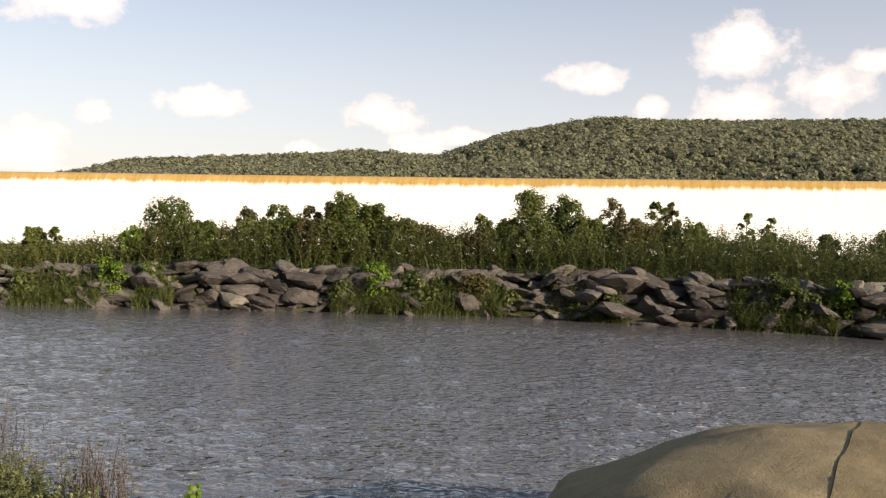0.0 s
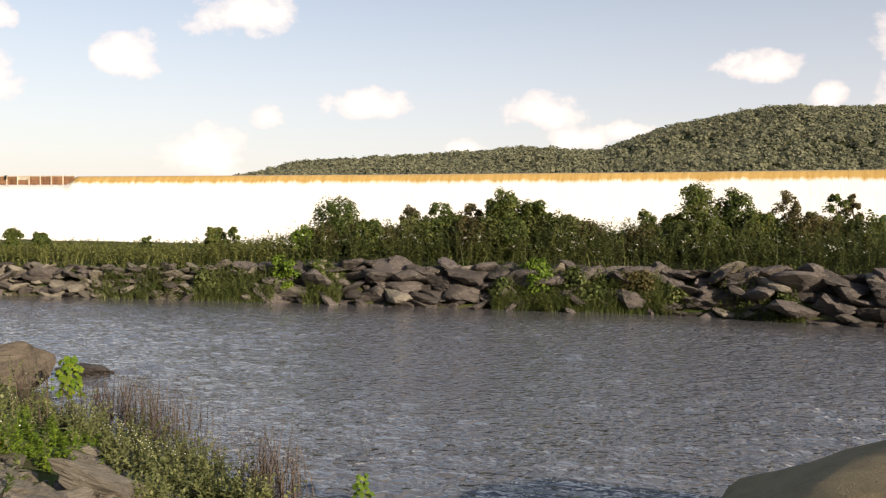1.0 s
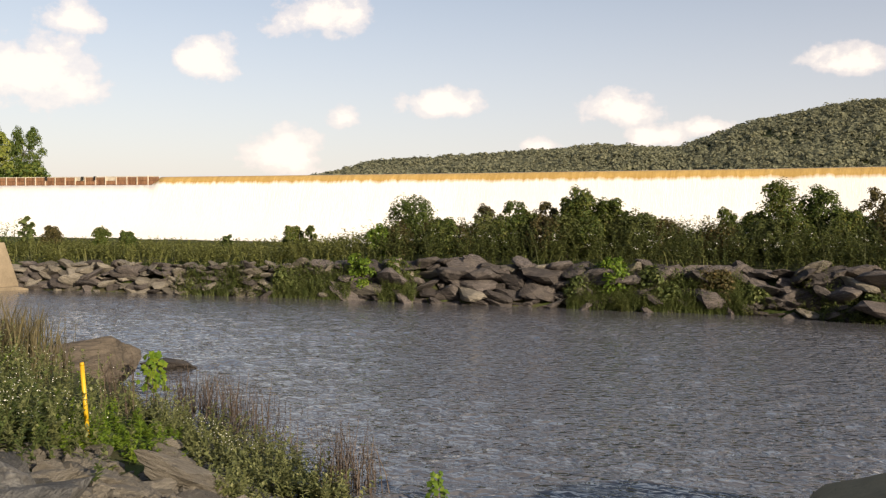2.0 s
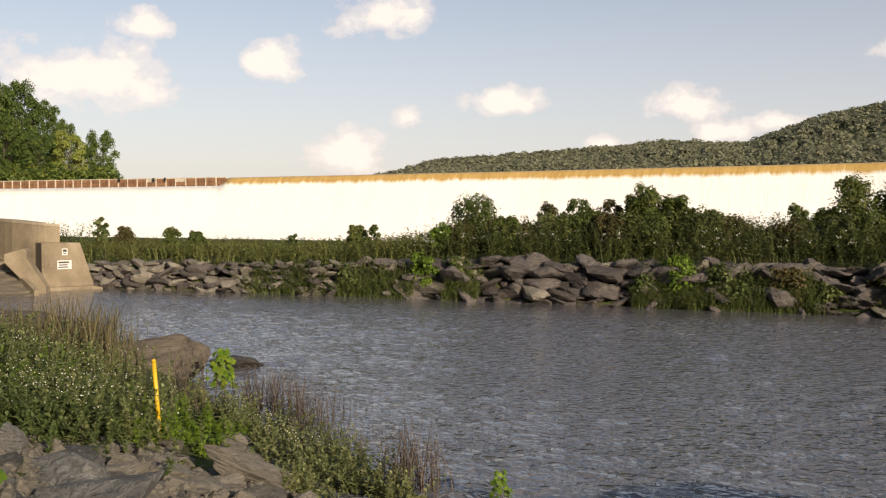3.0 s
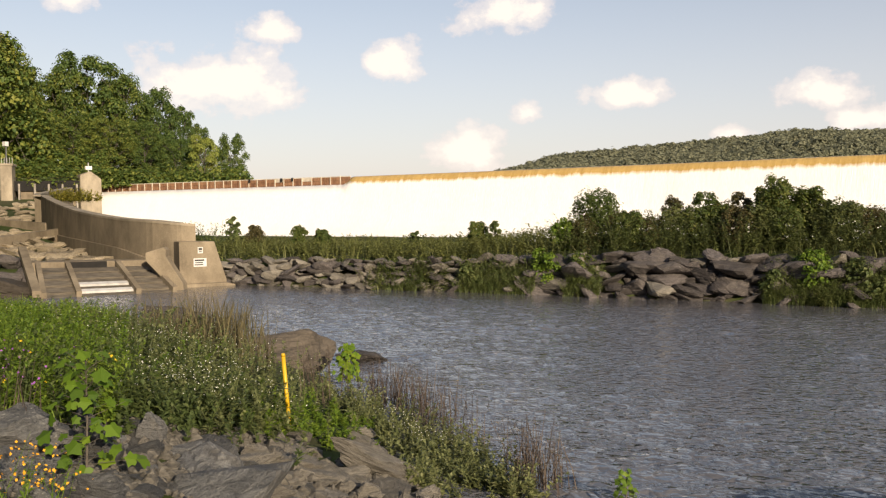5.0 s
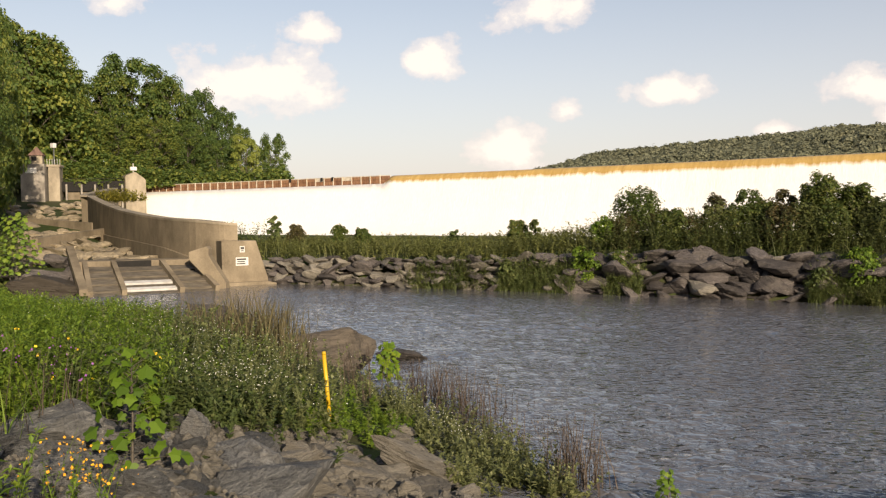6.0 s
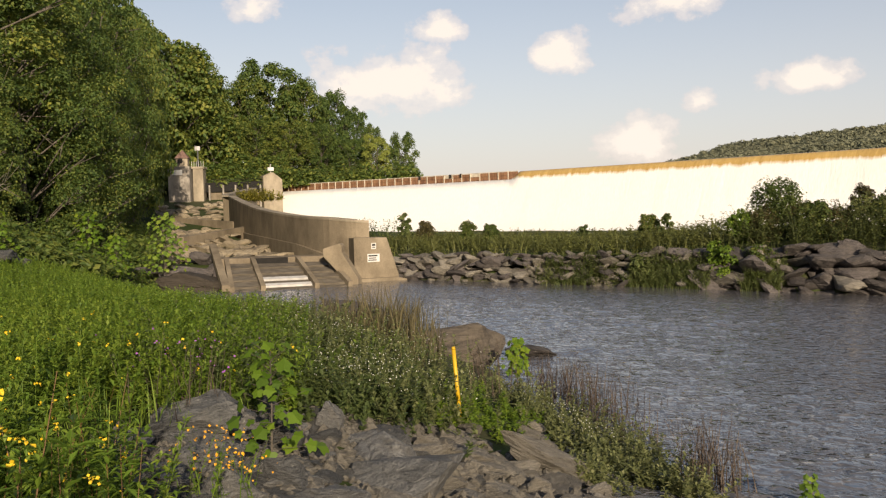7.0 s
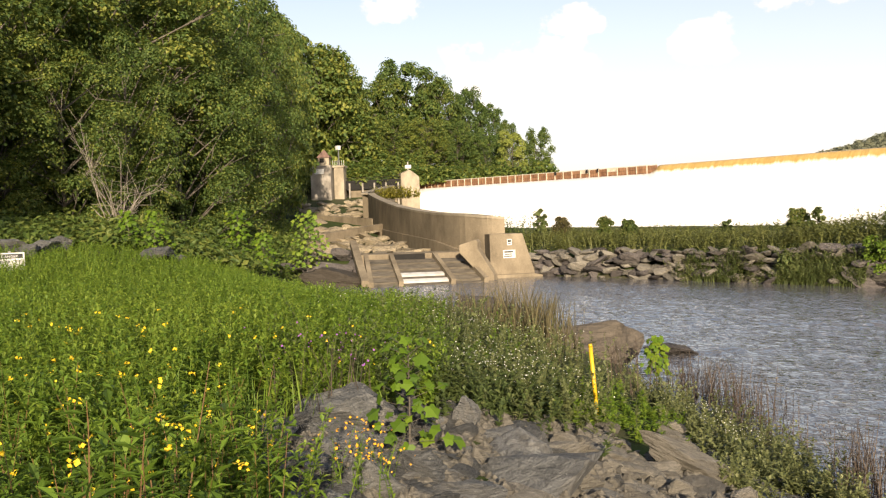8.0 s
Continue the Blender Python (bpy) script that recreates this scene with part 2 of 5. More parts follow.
# ---- mesh helpers ----
def mesh_np(name, verts, faces, mats=(), face_mat=None, smooth=False):
    """A mesh from an array of vertices and one array of faces (triangles or quads)."""
    me = bpy.data.meshes.new(name)
    verts, faces = np.asarray(verts, np.float32), np.asarray(faces, np.int32)
    k = faces.shape[1]
    me.vertices.add(len(verts))
    me.vertices.foreach_set("co", verts.ravel())
    me.loops.add(faces.size)
    me.loops.foreach_set("vertex_index", faces.ravel())
    me.polygons.add(len(faces))
    me.polygons.foreach_set("loop_start", np.arange(0, faces.size, k, dtype=np.int32))
    for m in mats:
        me.materials.append(m)
    if face_mat is not None:
        me.polygons.foreach_set("material_index", np.asarray(face_mat, np.int32))
    me.polygons.foreach_set("use_smooth", np.full(len(faces), smooth))
    me.update(calc_edges=True)
    return me


def part(name, bm, mat, parent=None, label="", smooth=False):
    me = bpy.data.meshes.new(name)
    bmesh.ops.recalc_face_normals(bm, faces=bm.faces)
    bm.to_mesh(me)
    bm.free()
    me.materials.append(mat)
    if smooth:
        me.polygons.foreach_set("use_smooth", [True] * len(me.polygons))
    ob = new(name, me)
    ob.parent = parent
    return tagged(ob, label)


def box(bm, x0, y0, z0, x1, y1, z1, bevel=0.0, m=None):
    r = bmesh.ops.create_cube(bm, size=1.0)
    t = Matrix.Translation(((x0 + x1) / 2, (y0 + y1) / 2, (z0 + z1) / 2)) @ Matrix.Diagonal((x1 - x0, y1 - y0, z1 - z0, 1))
    bmesh.ops.transform(bm, matrix=(m @ t) if m else t, verts=r["verts"])
    if bevel:
        es = list({e for v in r["verts"] for e in v.link_edges})
        bmesh.ops.bevel(bm, geom=es, offset=bevel, segments=2, affect="EDGES", profile=0.6)


def prism(bm, pts, lo, hi, bevel=0.0):
    """An upright prism over the plan pts; lo and hi give one height, or one for each corner."""
    lo = [lo] * len(pts) if isinstance(lo, (int, float)) else lo
    hi = [hi] * len(pts) if isinstance(hi, (int, float)) else hi
    a = [bm.verts.new((x, y, z)) for (x, y), z in zip(pts, lo)]
    b = [bm.verts.new((x, y, z)) for (x, y), z in zip(pts, hi)]
    k = len(pts)
    fs = [bm.faces.new(a[::-1]), bm.faces.new(b)]
    fs += [bm.faces.new((a[i], a[(i + 1) % k], b[(i + 1) % k], b[i])) for i in range(k)]
    if bevel:
        es = list({e for f in fs for e in f.edges})
        bmesh.ops.bevel(bm, geom=es, offset=bevel, segments=2, affect="EDGES", profile=0.6)


def polar(az, d):
    """Plan coordinates at an azimuth (degrees to the left of north) and a distance from the viewpoint."""
    return (-math.sin(radians(az)) * d, math.cos(radians(az)) * d)


# ---- the lie of the land ----
SHORE_X = [-60, -35, -31, -26, -21, -17, -13.5, -11, -8.5, -6, -4, -1, 1.5, 4, 7, 12, 40, 300]
SHORE_Y = [25, 24.8, 22.4, 20.2, 18.0, 17.2, 16.9, 15.7, 13.1, 10.3, 8.7, 8.7, 9.6, 12.4, 13.2, 12, 6, -10]
FAR_X = [-60, -29, -15, 2.6, 6.6, 10.3, 14.2, 30, 300]
FAR_Y = [34.4, 34.4, 34.6, 33.9, 32.4, 31.2, 29.4, 22, -30]
CHANNEL_D = [40, 44, 46.5, 51, 62, 67, 78, 90, 110, 140, 170, 260]
CHANNEL_Z = [-0.6, 0.2, 0.95, 1.1, 1.2, 1.9, 2.05, 3.1, 4.0, 5.2, 8.6, 12]
RIDGE_A = [-60, -40, -26.3, -21.8, -19, -14.6, -10.8, -7.7, -4.1, -1.6, 0.4, 3.2, 5.0, 8.2, 11.0, 14.8, 19.9, 23.4, 25, 40]
RIDGE_E = [0.07, 0.10, 0.1125, 0.1188, 0.1188, 0.1186, 0.1205, 0.1140, 0.1055, 0.0915, 0.0812, 0.0822, 0.0825, 0.0762, 0.0715, 0.0718, 0.0630, 0.0455, 0.036, 0.028]
DAM_X = [-116, -94, -66, -50, -24, 8, 41, 75, 140]
DAM_Y = [104.6, 103.8, 102.2, 100.6, 97.6, 92.4, 84.9, 76.0, 56]
CREST = 8.5


def smooth01(a, lo, hi):
    t = np.clip((a - lo) / (hi - lo), 0, 1)
    return t * t * (3 - 2 * t)


def bumps(x, y, s, seed=0.0):
    return (np.sin(x * s * 1.7 + y * s * 0.9 + seed) + np.sin(y * s * 2.3 - x * s * 1.1 + 1.3 + seed) + np.sin((x + y) * s * 3.1 + 2.1 + seed) * 0.5) / 2.5


def land(x, y):
    """Height of the ground."""
    x, y = np.asarray(x, float), np.asarray(y, float)
    d = np.hypot(x, y)
    az = np.degrees(np.arctan2(-x, y))
    s = (np.interp(x, SHORE_X, SHORE_Y) - y) * 0.8
    left = smooth01(az, 53, 63) * smooth01(-x, 2, 20)
    near = np.where(s > 0, 2.1 * (1 - np.exp(-np.maximum(s, 0) / 5)), np.maximum(s * 0.5, -1.4))
    near = near + np.where(s > 0, 0.05 * np.maximum(d - 15, 0) * left * smooth01(s, 0, 8), 0)
    near = near + bumps(x, y, 1.1) * 0.07 * smooth01(s, 0.3, 2)
    # wooded slopes behind and to the left
    near = near + 5 * smooth01(-14 - y, 0, 60)
    # unseen slopes added behind; the higher keeps low sun off the woods' left edge
    p, q = x * 0.625 + y * 0.78, x * 0.78 - y * 0.625
    near = near + 9 * smooth01(q, 24, 50) * smooth01(p, 6, 15) * (1 - smooth01(y, 4, 12))
    near = near + 40 * smooth01(q, 26, 72) * (1 - smooth01(p, -15, -8))
    near = near + np.minimum(0.42 * np.maximum(np.maximum(-46 - x, 0) - np.maximum(y - 40, 0) * 0.9, 0), 45)
    f = (y - np.interp(x, FAR_X, FAR_Y)) * 0.95
    far = np.where(f > 0, np.interp(x, [-22, -10], [1.35, 1.75]) * (1 - np.exp(-np.maximum(f, 0) / 0.9)), np.maximum(f * 0.6, -1.4))
    dam = np.interp(x, DAM_X, DAM_Y)
    far = far - 1.2 * smooth01(y, dam - 32, dam - 14) + bumps(x, y, 0.5) * 0.08 * smooth01(f, 1, 4)
    h = np.maximum(near, far)
    chan = np.interp(d, CHANNEL_D, CHANNEL_Z)
    edge = np.interp(d, [40, 46, 60, 72, 88, 110, 130], [43.5, 45.6, 49.6, 50.9, 51.6, 51.2, 49.6])
    k = smooth01(az - edge, -0.1, 0.5) * (1 - smooth01(az, 57.5, 60)) * smooth01(d, 40, 44) * smooth01(y, 18, 24)
    h = h * (1 - k) + chan * k
    up = smooth01(y, dam + 1, dam + 4) * smooth01(x, -122, -116)
    shore = np.maximum(-0.78 * y - x, 0)
    pool = 5.5 + np.minimum(0.10 * shore, 40)
    h = h * (1 - up) + pool * up
    over = (1 - smooth01(x, -122, -116)) * smooth01(y, 92, 108)
    h = h * (1 - over) + (8.8 + np.minimum(0.10 * shore, 40)) * over
    hill = np.interp(az, RIDGE_A, RIDGE_E) * 1150 * smooth01(d, 420, 1150)
    h = np.where((y > 150) & (az < 36), np.maximum(h, hill - 6), h)
    return h + np.where(d > 300, bumps(x, y, 0.012) * 5 * smooth01(d, 300, 700), 0)


def spaced(lo, a, b, hi, step, grow):
    mid = list(np.arange(a, b, step))
    out, p, q = [], b, step
    while p < hi:
        out.append(p)
        q *= grow
        p += q
    lowside, p, q = [], a, step
    while p > lo:
        q *= grow
        p -= q
        lowside.append(p)
    return np.array(lowside[::-1] + mid + out)


def build_ground():
    gx, gy = spaced(-3200, -45, 25, 3200, 0.45, 1.06), spaced(-2500, -5, 45, 3600, 0.45, 1.06)
    X, Y = np.meshgrid(gx, gy)
    Z = land(X, Y)
    nx, ny = len(gx), len(gy)
    i = (np.arange(ny - 1)[:, None] * nx + np.arange(nx - 1)[None, :]).ravel()
    me = mesh_np("ground", np.stack([X.ravel(), Y.ravel(), Z.ravel()], 1), np.stack([i, i + 1, i + nx + 1, i + nx], 1), [M_GROUND], smooth=True)
    tagged(new("ground", me), "earth and moss banks, bed and wooded slopes, with added shading slopes behind", "ground", kind="structure")


build_ground()


def sheet(name, pts, z, mat, label):
    bm = bmesh.new()
    bm.faces.new([bm.verts.new((x, y, z)) for x, y in pts])
    ob = part(name, bm, mat, None, label)
    return tagged(ob, "", "water", kind="structure")


def ripples(x, y):
    """Height of wind ripples: many short trains of waves that run towards the near bank."""
    rng = np.random.default_rng(61)
    z = np.zeros_like(x)
    gust = 0.75 + 0.45 * bumps(x, y, 0.16, 2.0) + 0.25 * bumps(x, y, 0.5, 5.0)
    for k in range(46):
        length = 0.28 * (1.0 / 0.28) ** rng.random() ** 1.6
        a = radians(-98) + rng.normal() * 0.55
        q = 2 * math.pi / length
        phase = q * (x * math.cos(a) + y * math.sin(a)) + rng.random() * 6.28 + 1.2 * bumps(x, y, 0.35, k)
        z += RIPPLE_SLOPE * math.sqrt(2 / 46) / q * np.sin(phase)
    return z * np.clip(gust, 0.3, 1.4) * shelter(x, y)


def shelter(x, y):
    """Share of the wind that reaches the water; it is calm under the far bank."""
    return smooth01(np.interp(x, FAR_X, FAR_Y) - y, 0.6, 5.5) * 0.88 + 0.12


RIPPLE_SLOPE = 0.13


def build_water():
    gx, gy = spaced(-52, -31, 17, 320, 0.11, 1.08), spaced(-60, 9.6, 34.6, 62, 0.085, 1.08)
    X, Y = np.meshgrid(gx, gy)
    Z = ripples(X, Y) * smooth01(X, -45, -31) * (1 - smooth01(X, 17, 30)) * smooth01(Y, 2, 9)
    nx, ny = len(gx), len(gy)
    i = (np.arange(ny - 1)[:, None] * nx + np.arange(nx - 1)[None, :]).ravel()
    me = mesh_np("water", np.stack([X.ravel(), Y.ravel(), Z.ravel()], 1), np.stack([i, i + 1, i + nx + 1, i + nx], 1), [M_WATER], smooth=True)
    me.attributes.new("chop", "FLOAT", "POINT").data.foreach_set("value", shelter(X, Y).ravel().astype(np.float32))
    tagged(new("water", me), "dark rippled river pool reflecting the pale sky", "water", kind="structure")


build_water()
sheet("reservoir_water", [(-140, 106.5), (-60, 104), (8, 94.5), (75, 78), (140, 58), (900, 58), (900, 800), (-700, 800)], CREST - 0.15, M_WATER, "still reservoir water behind the dam crest")

# ---- the dam ----
def dam_line(u):
    """Plan point and downstream normal on the crest; u runs from the pier."""
    x = -115 + u
    y = float(np.interp(x, DAM_X, DAM_Y))
    k = (float(np.interp(x + 6, DAM_X, DAM_Y)) - float(np.interp(x - 6, DAM_X, DAM_Y))) / 12
    nrm = Vector((k, -1, 0)).normalized()
    return Vector((x, y, 0)), nrm


BOARD_END = 49.5  # length of crest that still carries flashboards
# profile: downstream offset, height, running length
PROFILE = [(-2.2, CREST - 0.5), (-0.8, CREST - 0.03), (0.0, CREST), (0.5, CREST - 0.12), (0.85, CREST - 0.5), (1.15, CREST - 1.1), (1.7, CREST - 2.4), (2.6, CREST - 4.2), (3.7, CREST - 6.0), (5.2, CREST - 7.4), (7.2, CREST - 8.2), (8.5, CREST - 9.4)]


def build_dam():
    root = tagged(new("dam"), "long low overflow dam with white water running down its face", "dam", kind="structure")
    rng = np.random.default_rng(5)
    us = np.arange(0, 250, 0.8)
    verts, uv = [], []
    run = [0]
    for a, b in zip(PROFILE, PROFILE[1:]):
        run.append(run[-1] + math.hypot(b[0] - a[0], b[1] - a[1]))
    for u in us:
        p, nr = dam_line(u)
        for k, (o, h) in enumerate(PROFILE):
            w = (0.10 if k > 4 else 0.012) * (rng.random() - 0.5)
            low = 1.35 if u < BOARD_END and k < 5 else 0.0
            lo2 = max(h - low, h if k > 6 else CREST - 2.0)
            q = p + nr * (o + w)
            verts.append((q.x, q.y, h if not low else lo2))
            uv.append((u, run[k] - 2.2))
    m, nx = len(PROFILE), len(us)
    i = (np.arange(nx - 1)[:, None] * m + np.arange(m - 1)[None, :]).ravel()
    faces = np.stack([i, i + 1, i + m + 1, i + m], 1)
    me = mesh_np("spillway_water", verts, faces, [M_FALL], smooth=True)
    lay = me.uv_layers.new(name="flow")
    uv = np.array(uv, np.float32)
    lay.data.foreach_set("uv", uv[faces.ravel()].ravel())
    ob = new("spillway_water", me)
    ob.parent = root
    tagged(ob, "brown sheet of water breaking into bright white foam")
    # concrete core behind the water
    bm = bmesh.new()
    pts = []
    for u in np.arange(0, 250, 10.0):
        p, nr = dam_line(u)
        pts.append((p, nr))
    rows = []
    for p, nr in pts:
        rows.append([bm.verts.new((*(p + nr * o).xy, h)) for o, h in ((-3.0, -1.0), (-3.0, CREST - 2.3), (0.2, CREST - 2.3), (1.0, CREST - 3.0), (4.4, CREST - 7.4), (6.5, -1.0))])
    for a, b in zip(rows, rows[1:]):
        for j in range(6):
            bm.faces.new((a[j], a[(j + 1) % 6], b[(j + 1) % 6], b[j]))
    bm.faces.new(rows[0]), bm.faces.new(rows[-1][::-1])
    part("core", bm, M_CONC_OLD, root, "stained concrete body of the dam")
    return root


DAM = build_dam()

# ---- foliage helpers ----
def unit(v):
    return v / np.maximum(np.linalg.norm(v, axis=-1, keepdims=True), 1e-9)


def leaf_quads(pos, nrm, size, rng, aspect=0.55, bend=0.25):
    """Bent leaf-shaped quads at pos, facing nrm. Returns vertices and faces."""
    n = len(pos)
    side = unit(np.cross(nrm, rng.normal(size=(n, 3))))
    along = np.cross(nrm, side)
    s = (size * (0.6 + 0.8 * rng.random(n)))[:, None] if np.ndim(size) == 0 else (size * (0.6 + 0.8 * rng.random(n)))[:, None]
    a = pos - along * s * 0.5
    b = pos + side * s * aspect * 0.5 + nrm * s * bend * 0.3
    c = pos + along * s * 0.5 - nrm * s * bend * 0.5
    d = pos - side * s * aspect * 0.5 + nrm * s * bend * 0.3
    v = np.stack([a, b, c, d], 1).reshape(-1, 3)
    return v, np.arange(4 * n).reshape(n, 4)


def cone_limb(p, q, r0, r1, sides=6):
    p, q = np.array(p, float), np.array(q, float)
    w = unit(q - p)
    s = unit(np.cross(w, [0.31, 0.52, 0.8]))
    t = np.cross(w, s)
    ang = np.arange(sides) * 2 * np.pi / sides
    ring = np.cos(ang)[:, None] * s + np.sin(ang)[:, None] * t
    v = np.concatenate([p + ring * r0, q + ring * r1])
    i = np.arange(sides)
    return v, np.stack([i, (i + 1) % sides, (i + 1) % sides + sides, i + sides], 1)


def join(pieces):
    vs, fs, k = [], [], 0
    for v, f in pieces:
        vs.append(v), fs.append(f + k)
        k += len(v)
    return np.concatenate(vs), np.concatenate(fs)


def make_tree(name, height, spread, seed, leaf_mat, leaves=9000, leaf=0.5, low=0.22, label="", category="tree", group="", lobes=20, lobe_r=0.22, reach=0.5, lobe_z=0.78):
    """Trunk with limbs and a crown of leaf clumps. The base is at the origin."""
    rng = np.random.default_rng(seed)
    root = new(name)
    tagged(root, label, category, group)
    wood, tips = [], []
    mid = height * (low + 1) / 2
    bend = rng.normal(size=2) * height * 0.02
    stem = [np.array([bend[0] * t * t, bend[1] * t * t, height * 0.82 * t]) for t in np.linspace(0, 1, 6)]
    for k in range(5):
        wood.append(cone_limb(stem[k], stem[k + 1], height * 0.017 * (1 - 0.17 * k), height * 0.017 * (1 - 0.17 * (k + 1)), 8))
    for k in range(lobes):
        t = (k + 0.5) / lobes
        a = k * 2.4 + rng.random() * 0.8
        z = height * (low + (0.93 - low) * t)
        fall = math.sqrt(max(0.05, 1 - ((z - mid * 0.95) / (height * (1 - low) * 0.56)) ** 2))
        r = spread * fall * (reach + 0.42 * rng.random())
        tips.append((np.array([math.cos(a) * r, math.sin(a) * r, z]), spread * (lobe_r + 0.17 * rng.random()) * (0.65 + 0.35 * fall)))
    for c, r in tips:
        k = min(4, max(0, int(c[2] / (height * 0.82) * 5) - 1))
        wood.append(cone_limb(stem[k], c, height * 0.006, height * 0.0015, 5))
        for j in range(2):
            e = c + rng.normal(size=3) * r * 0.6
            wood.append(cone_limb(c * 0.8 + stem[k] * 0.2, e, height * 0.003, height * 0.0008, 4))
    v, f = join(wood)
    tr = new("trunk", mesh_np("trunk", v, f, [M_BARK], smooth=True))
    tr.parent = root
    ps, ns = [], []
    per = int(leaves / lobes)
    for c, r in tips:
        # each lobe is a cluster of smaller leafy sprays
        k = 16 if per > 300 else 8
        sub = unit(rng.normal(size=(k, 3)))
        sub[:, 2] = np.where(sub[:, 2] < -0.45, -sub[:, 2], sub[:, 2])
        pick = rng.integers(0, k, per)
        d = unit(rng.normal(size=(per, 3)))
        d[:, 2] = np.where(d[:, 2] < -0.5, -d[:, 2], d[:, 2])
        size = (0.36 + 0.30 * rng.random(k))[pick] * r
        ps.append(c + (sub[pick] * r * 0.70 + d * (size * (0.5 + 0.6 * rng.random(per) ** 0.6))[:, None]) * [1, 1, lobe_z])
        ns.append(unit(d * 0.75 + sub[pick] * 0.25 + [0, 0, 0.35] + rng.normal(size=(per, 3)) * 0.28))
    v, f = leaf_quads(np.concatenate(ps), np.concatenate(ns), leaf, rng, 0.75)
    cr = new("crown", mesh_np("crown", v, f, [leaf_mat]))
    cr.parent = root
    return root


def plants(name, xy, base, h, per, leaf_len, mats, rng, width=0.22, lean=0.18, up=0.5, stem_w=0.008, start=0.15, taper=0.5):
    """Leafy stems in one mesh: material 0 for stems, 1 for leaves."""
    n = len(xy)
    p0 = np.column_stack([xy, base - 0.04])
    tilt = rng.normal(size=(n, 2)) * lean
    top = p0 + np.column_stack([tilt * h[:, None], h])
    side = unit(np.column_stack([rng.normal(size=(n, 2)), np.zeros(n)]))
    midp = (p0 + top) / 2 - np.column_stack([tilt * h[:, None] * 0.18, np.zeros(n)])
    w = side * stem_w * (0.6 + h[:, None] * 0.5)
    sv = np.stack([p0 - w, p0 + w, midp - w * 0.7, midp + w * 0.7, top - w * 0.3, top + w * 0.3], 1).reshape(-1, 3)
    k = np.arange(n) * 6
    sf = np.concatenate([np.stack([k, k + 1, k + 3, k + 2], 1), np.stack([k + 2, k + 3, k + 5, k + 4], 1)])
    t = start + (1 - start) * rng.random((n, per))
    lp = p0[:, None] * (1 - t[..., None]) + top[:, None] * t[..., None]
    lp[..., :2] -= (tilt * h[:, None] * 0.18)[:, None] * (1 - np.abs(2 * t - 1))[..., None]
    a = rng.random((n, per)) * 2 * np.pi
    pitch = up + 0.35 * rng.normal(size=(n, per))
    d = np.stack([np.cos(a) * np.cos(pitch), np.sin(a) * np.cos(pitch), np.sin(pitch)], -1)
    length = leaf_len * (0.6 + 0.7 * rng.random((n, per))) * (1 - taper * t)
    s = np.stack([-np.sin(a), np.cos(a), np.zeros_like(a)], -1) * (length * width)[..., None]
    tip = lp + d * length[..., None]
    tip[..., 2] -= length * 0.22
    m = lp + d * (length * 0.5)[..., None]
    lv = np.stack([lp, m + s, tip, m - s], 2).reshape(-1, 3)
    lf = np.arange(len(lv)).reshape(-1, 4) + len(sv)
    me = mesh_np(name, np.concatenate([sv, lv]), np.concatenate([sf, lf]), mats, np.concatenate([np.zeros(len(sf)), np.ones(len(lf))]))
    return new(name, me)


def blades(name, xy, base, h, width, lean, mat, rng):
    """Curved grass blades in one mesh."""
    n = len(xy)
    p0 = np.column_stack([xy, base - 0.03])
    a = rng.random(n) * 2 * np.pi
    d = np.stack([np.cos(a), np.sin(a)], 1) * (lean * (0.4 + rng.random(n)))[:, None]
    side = np.column_stack([-np.sin(a + rng.normal(size=n)), np.cos(a), np.zeros(n)]) * width
    rows = []
    for t, w in ((0, 1.0), (0.4, 0.9), (0.75, 0.6), (1.0, 0.1)):
        c = p0 + np.column_stack([d * (h * t * t)[:, None], h * (t - 0.12 * t * t)])
        rows += [c - side * w, c + side * w]
    v = np.stack(rows, 1).reshape(-1, 3)
    k = np.arange(n) * 8
    f = np.concatenate([np.stack([k + j, k + j + 1, k + j + 3, k + j + 2], 1) for j in (0, 2, 4)])
    return new(name, mesh_np(name, v, f, [mat]))


def scatter(rng, n, x0, x1, y0, y1, keep=None):
    p = np.column_stack([x0 + (x1 - x0) * rng.random(n), y0 + (y1 - y0) * rng.random(n)])
    return p if keep is None else p[keep(p[:, 0], p[:, 1])]


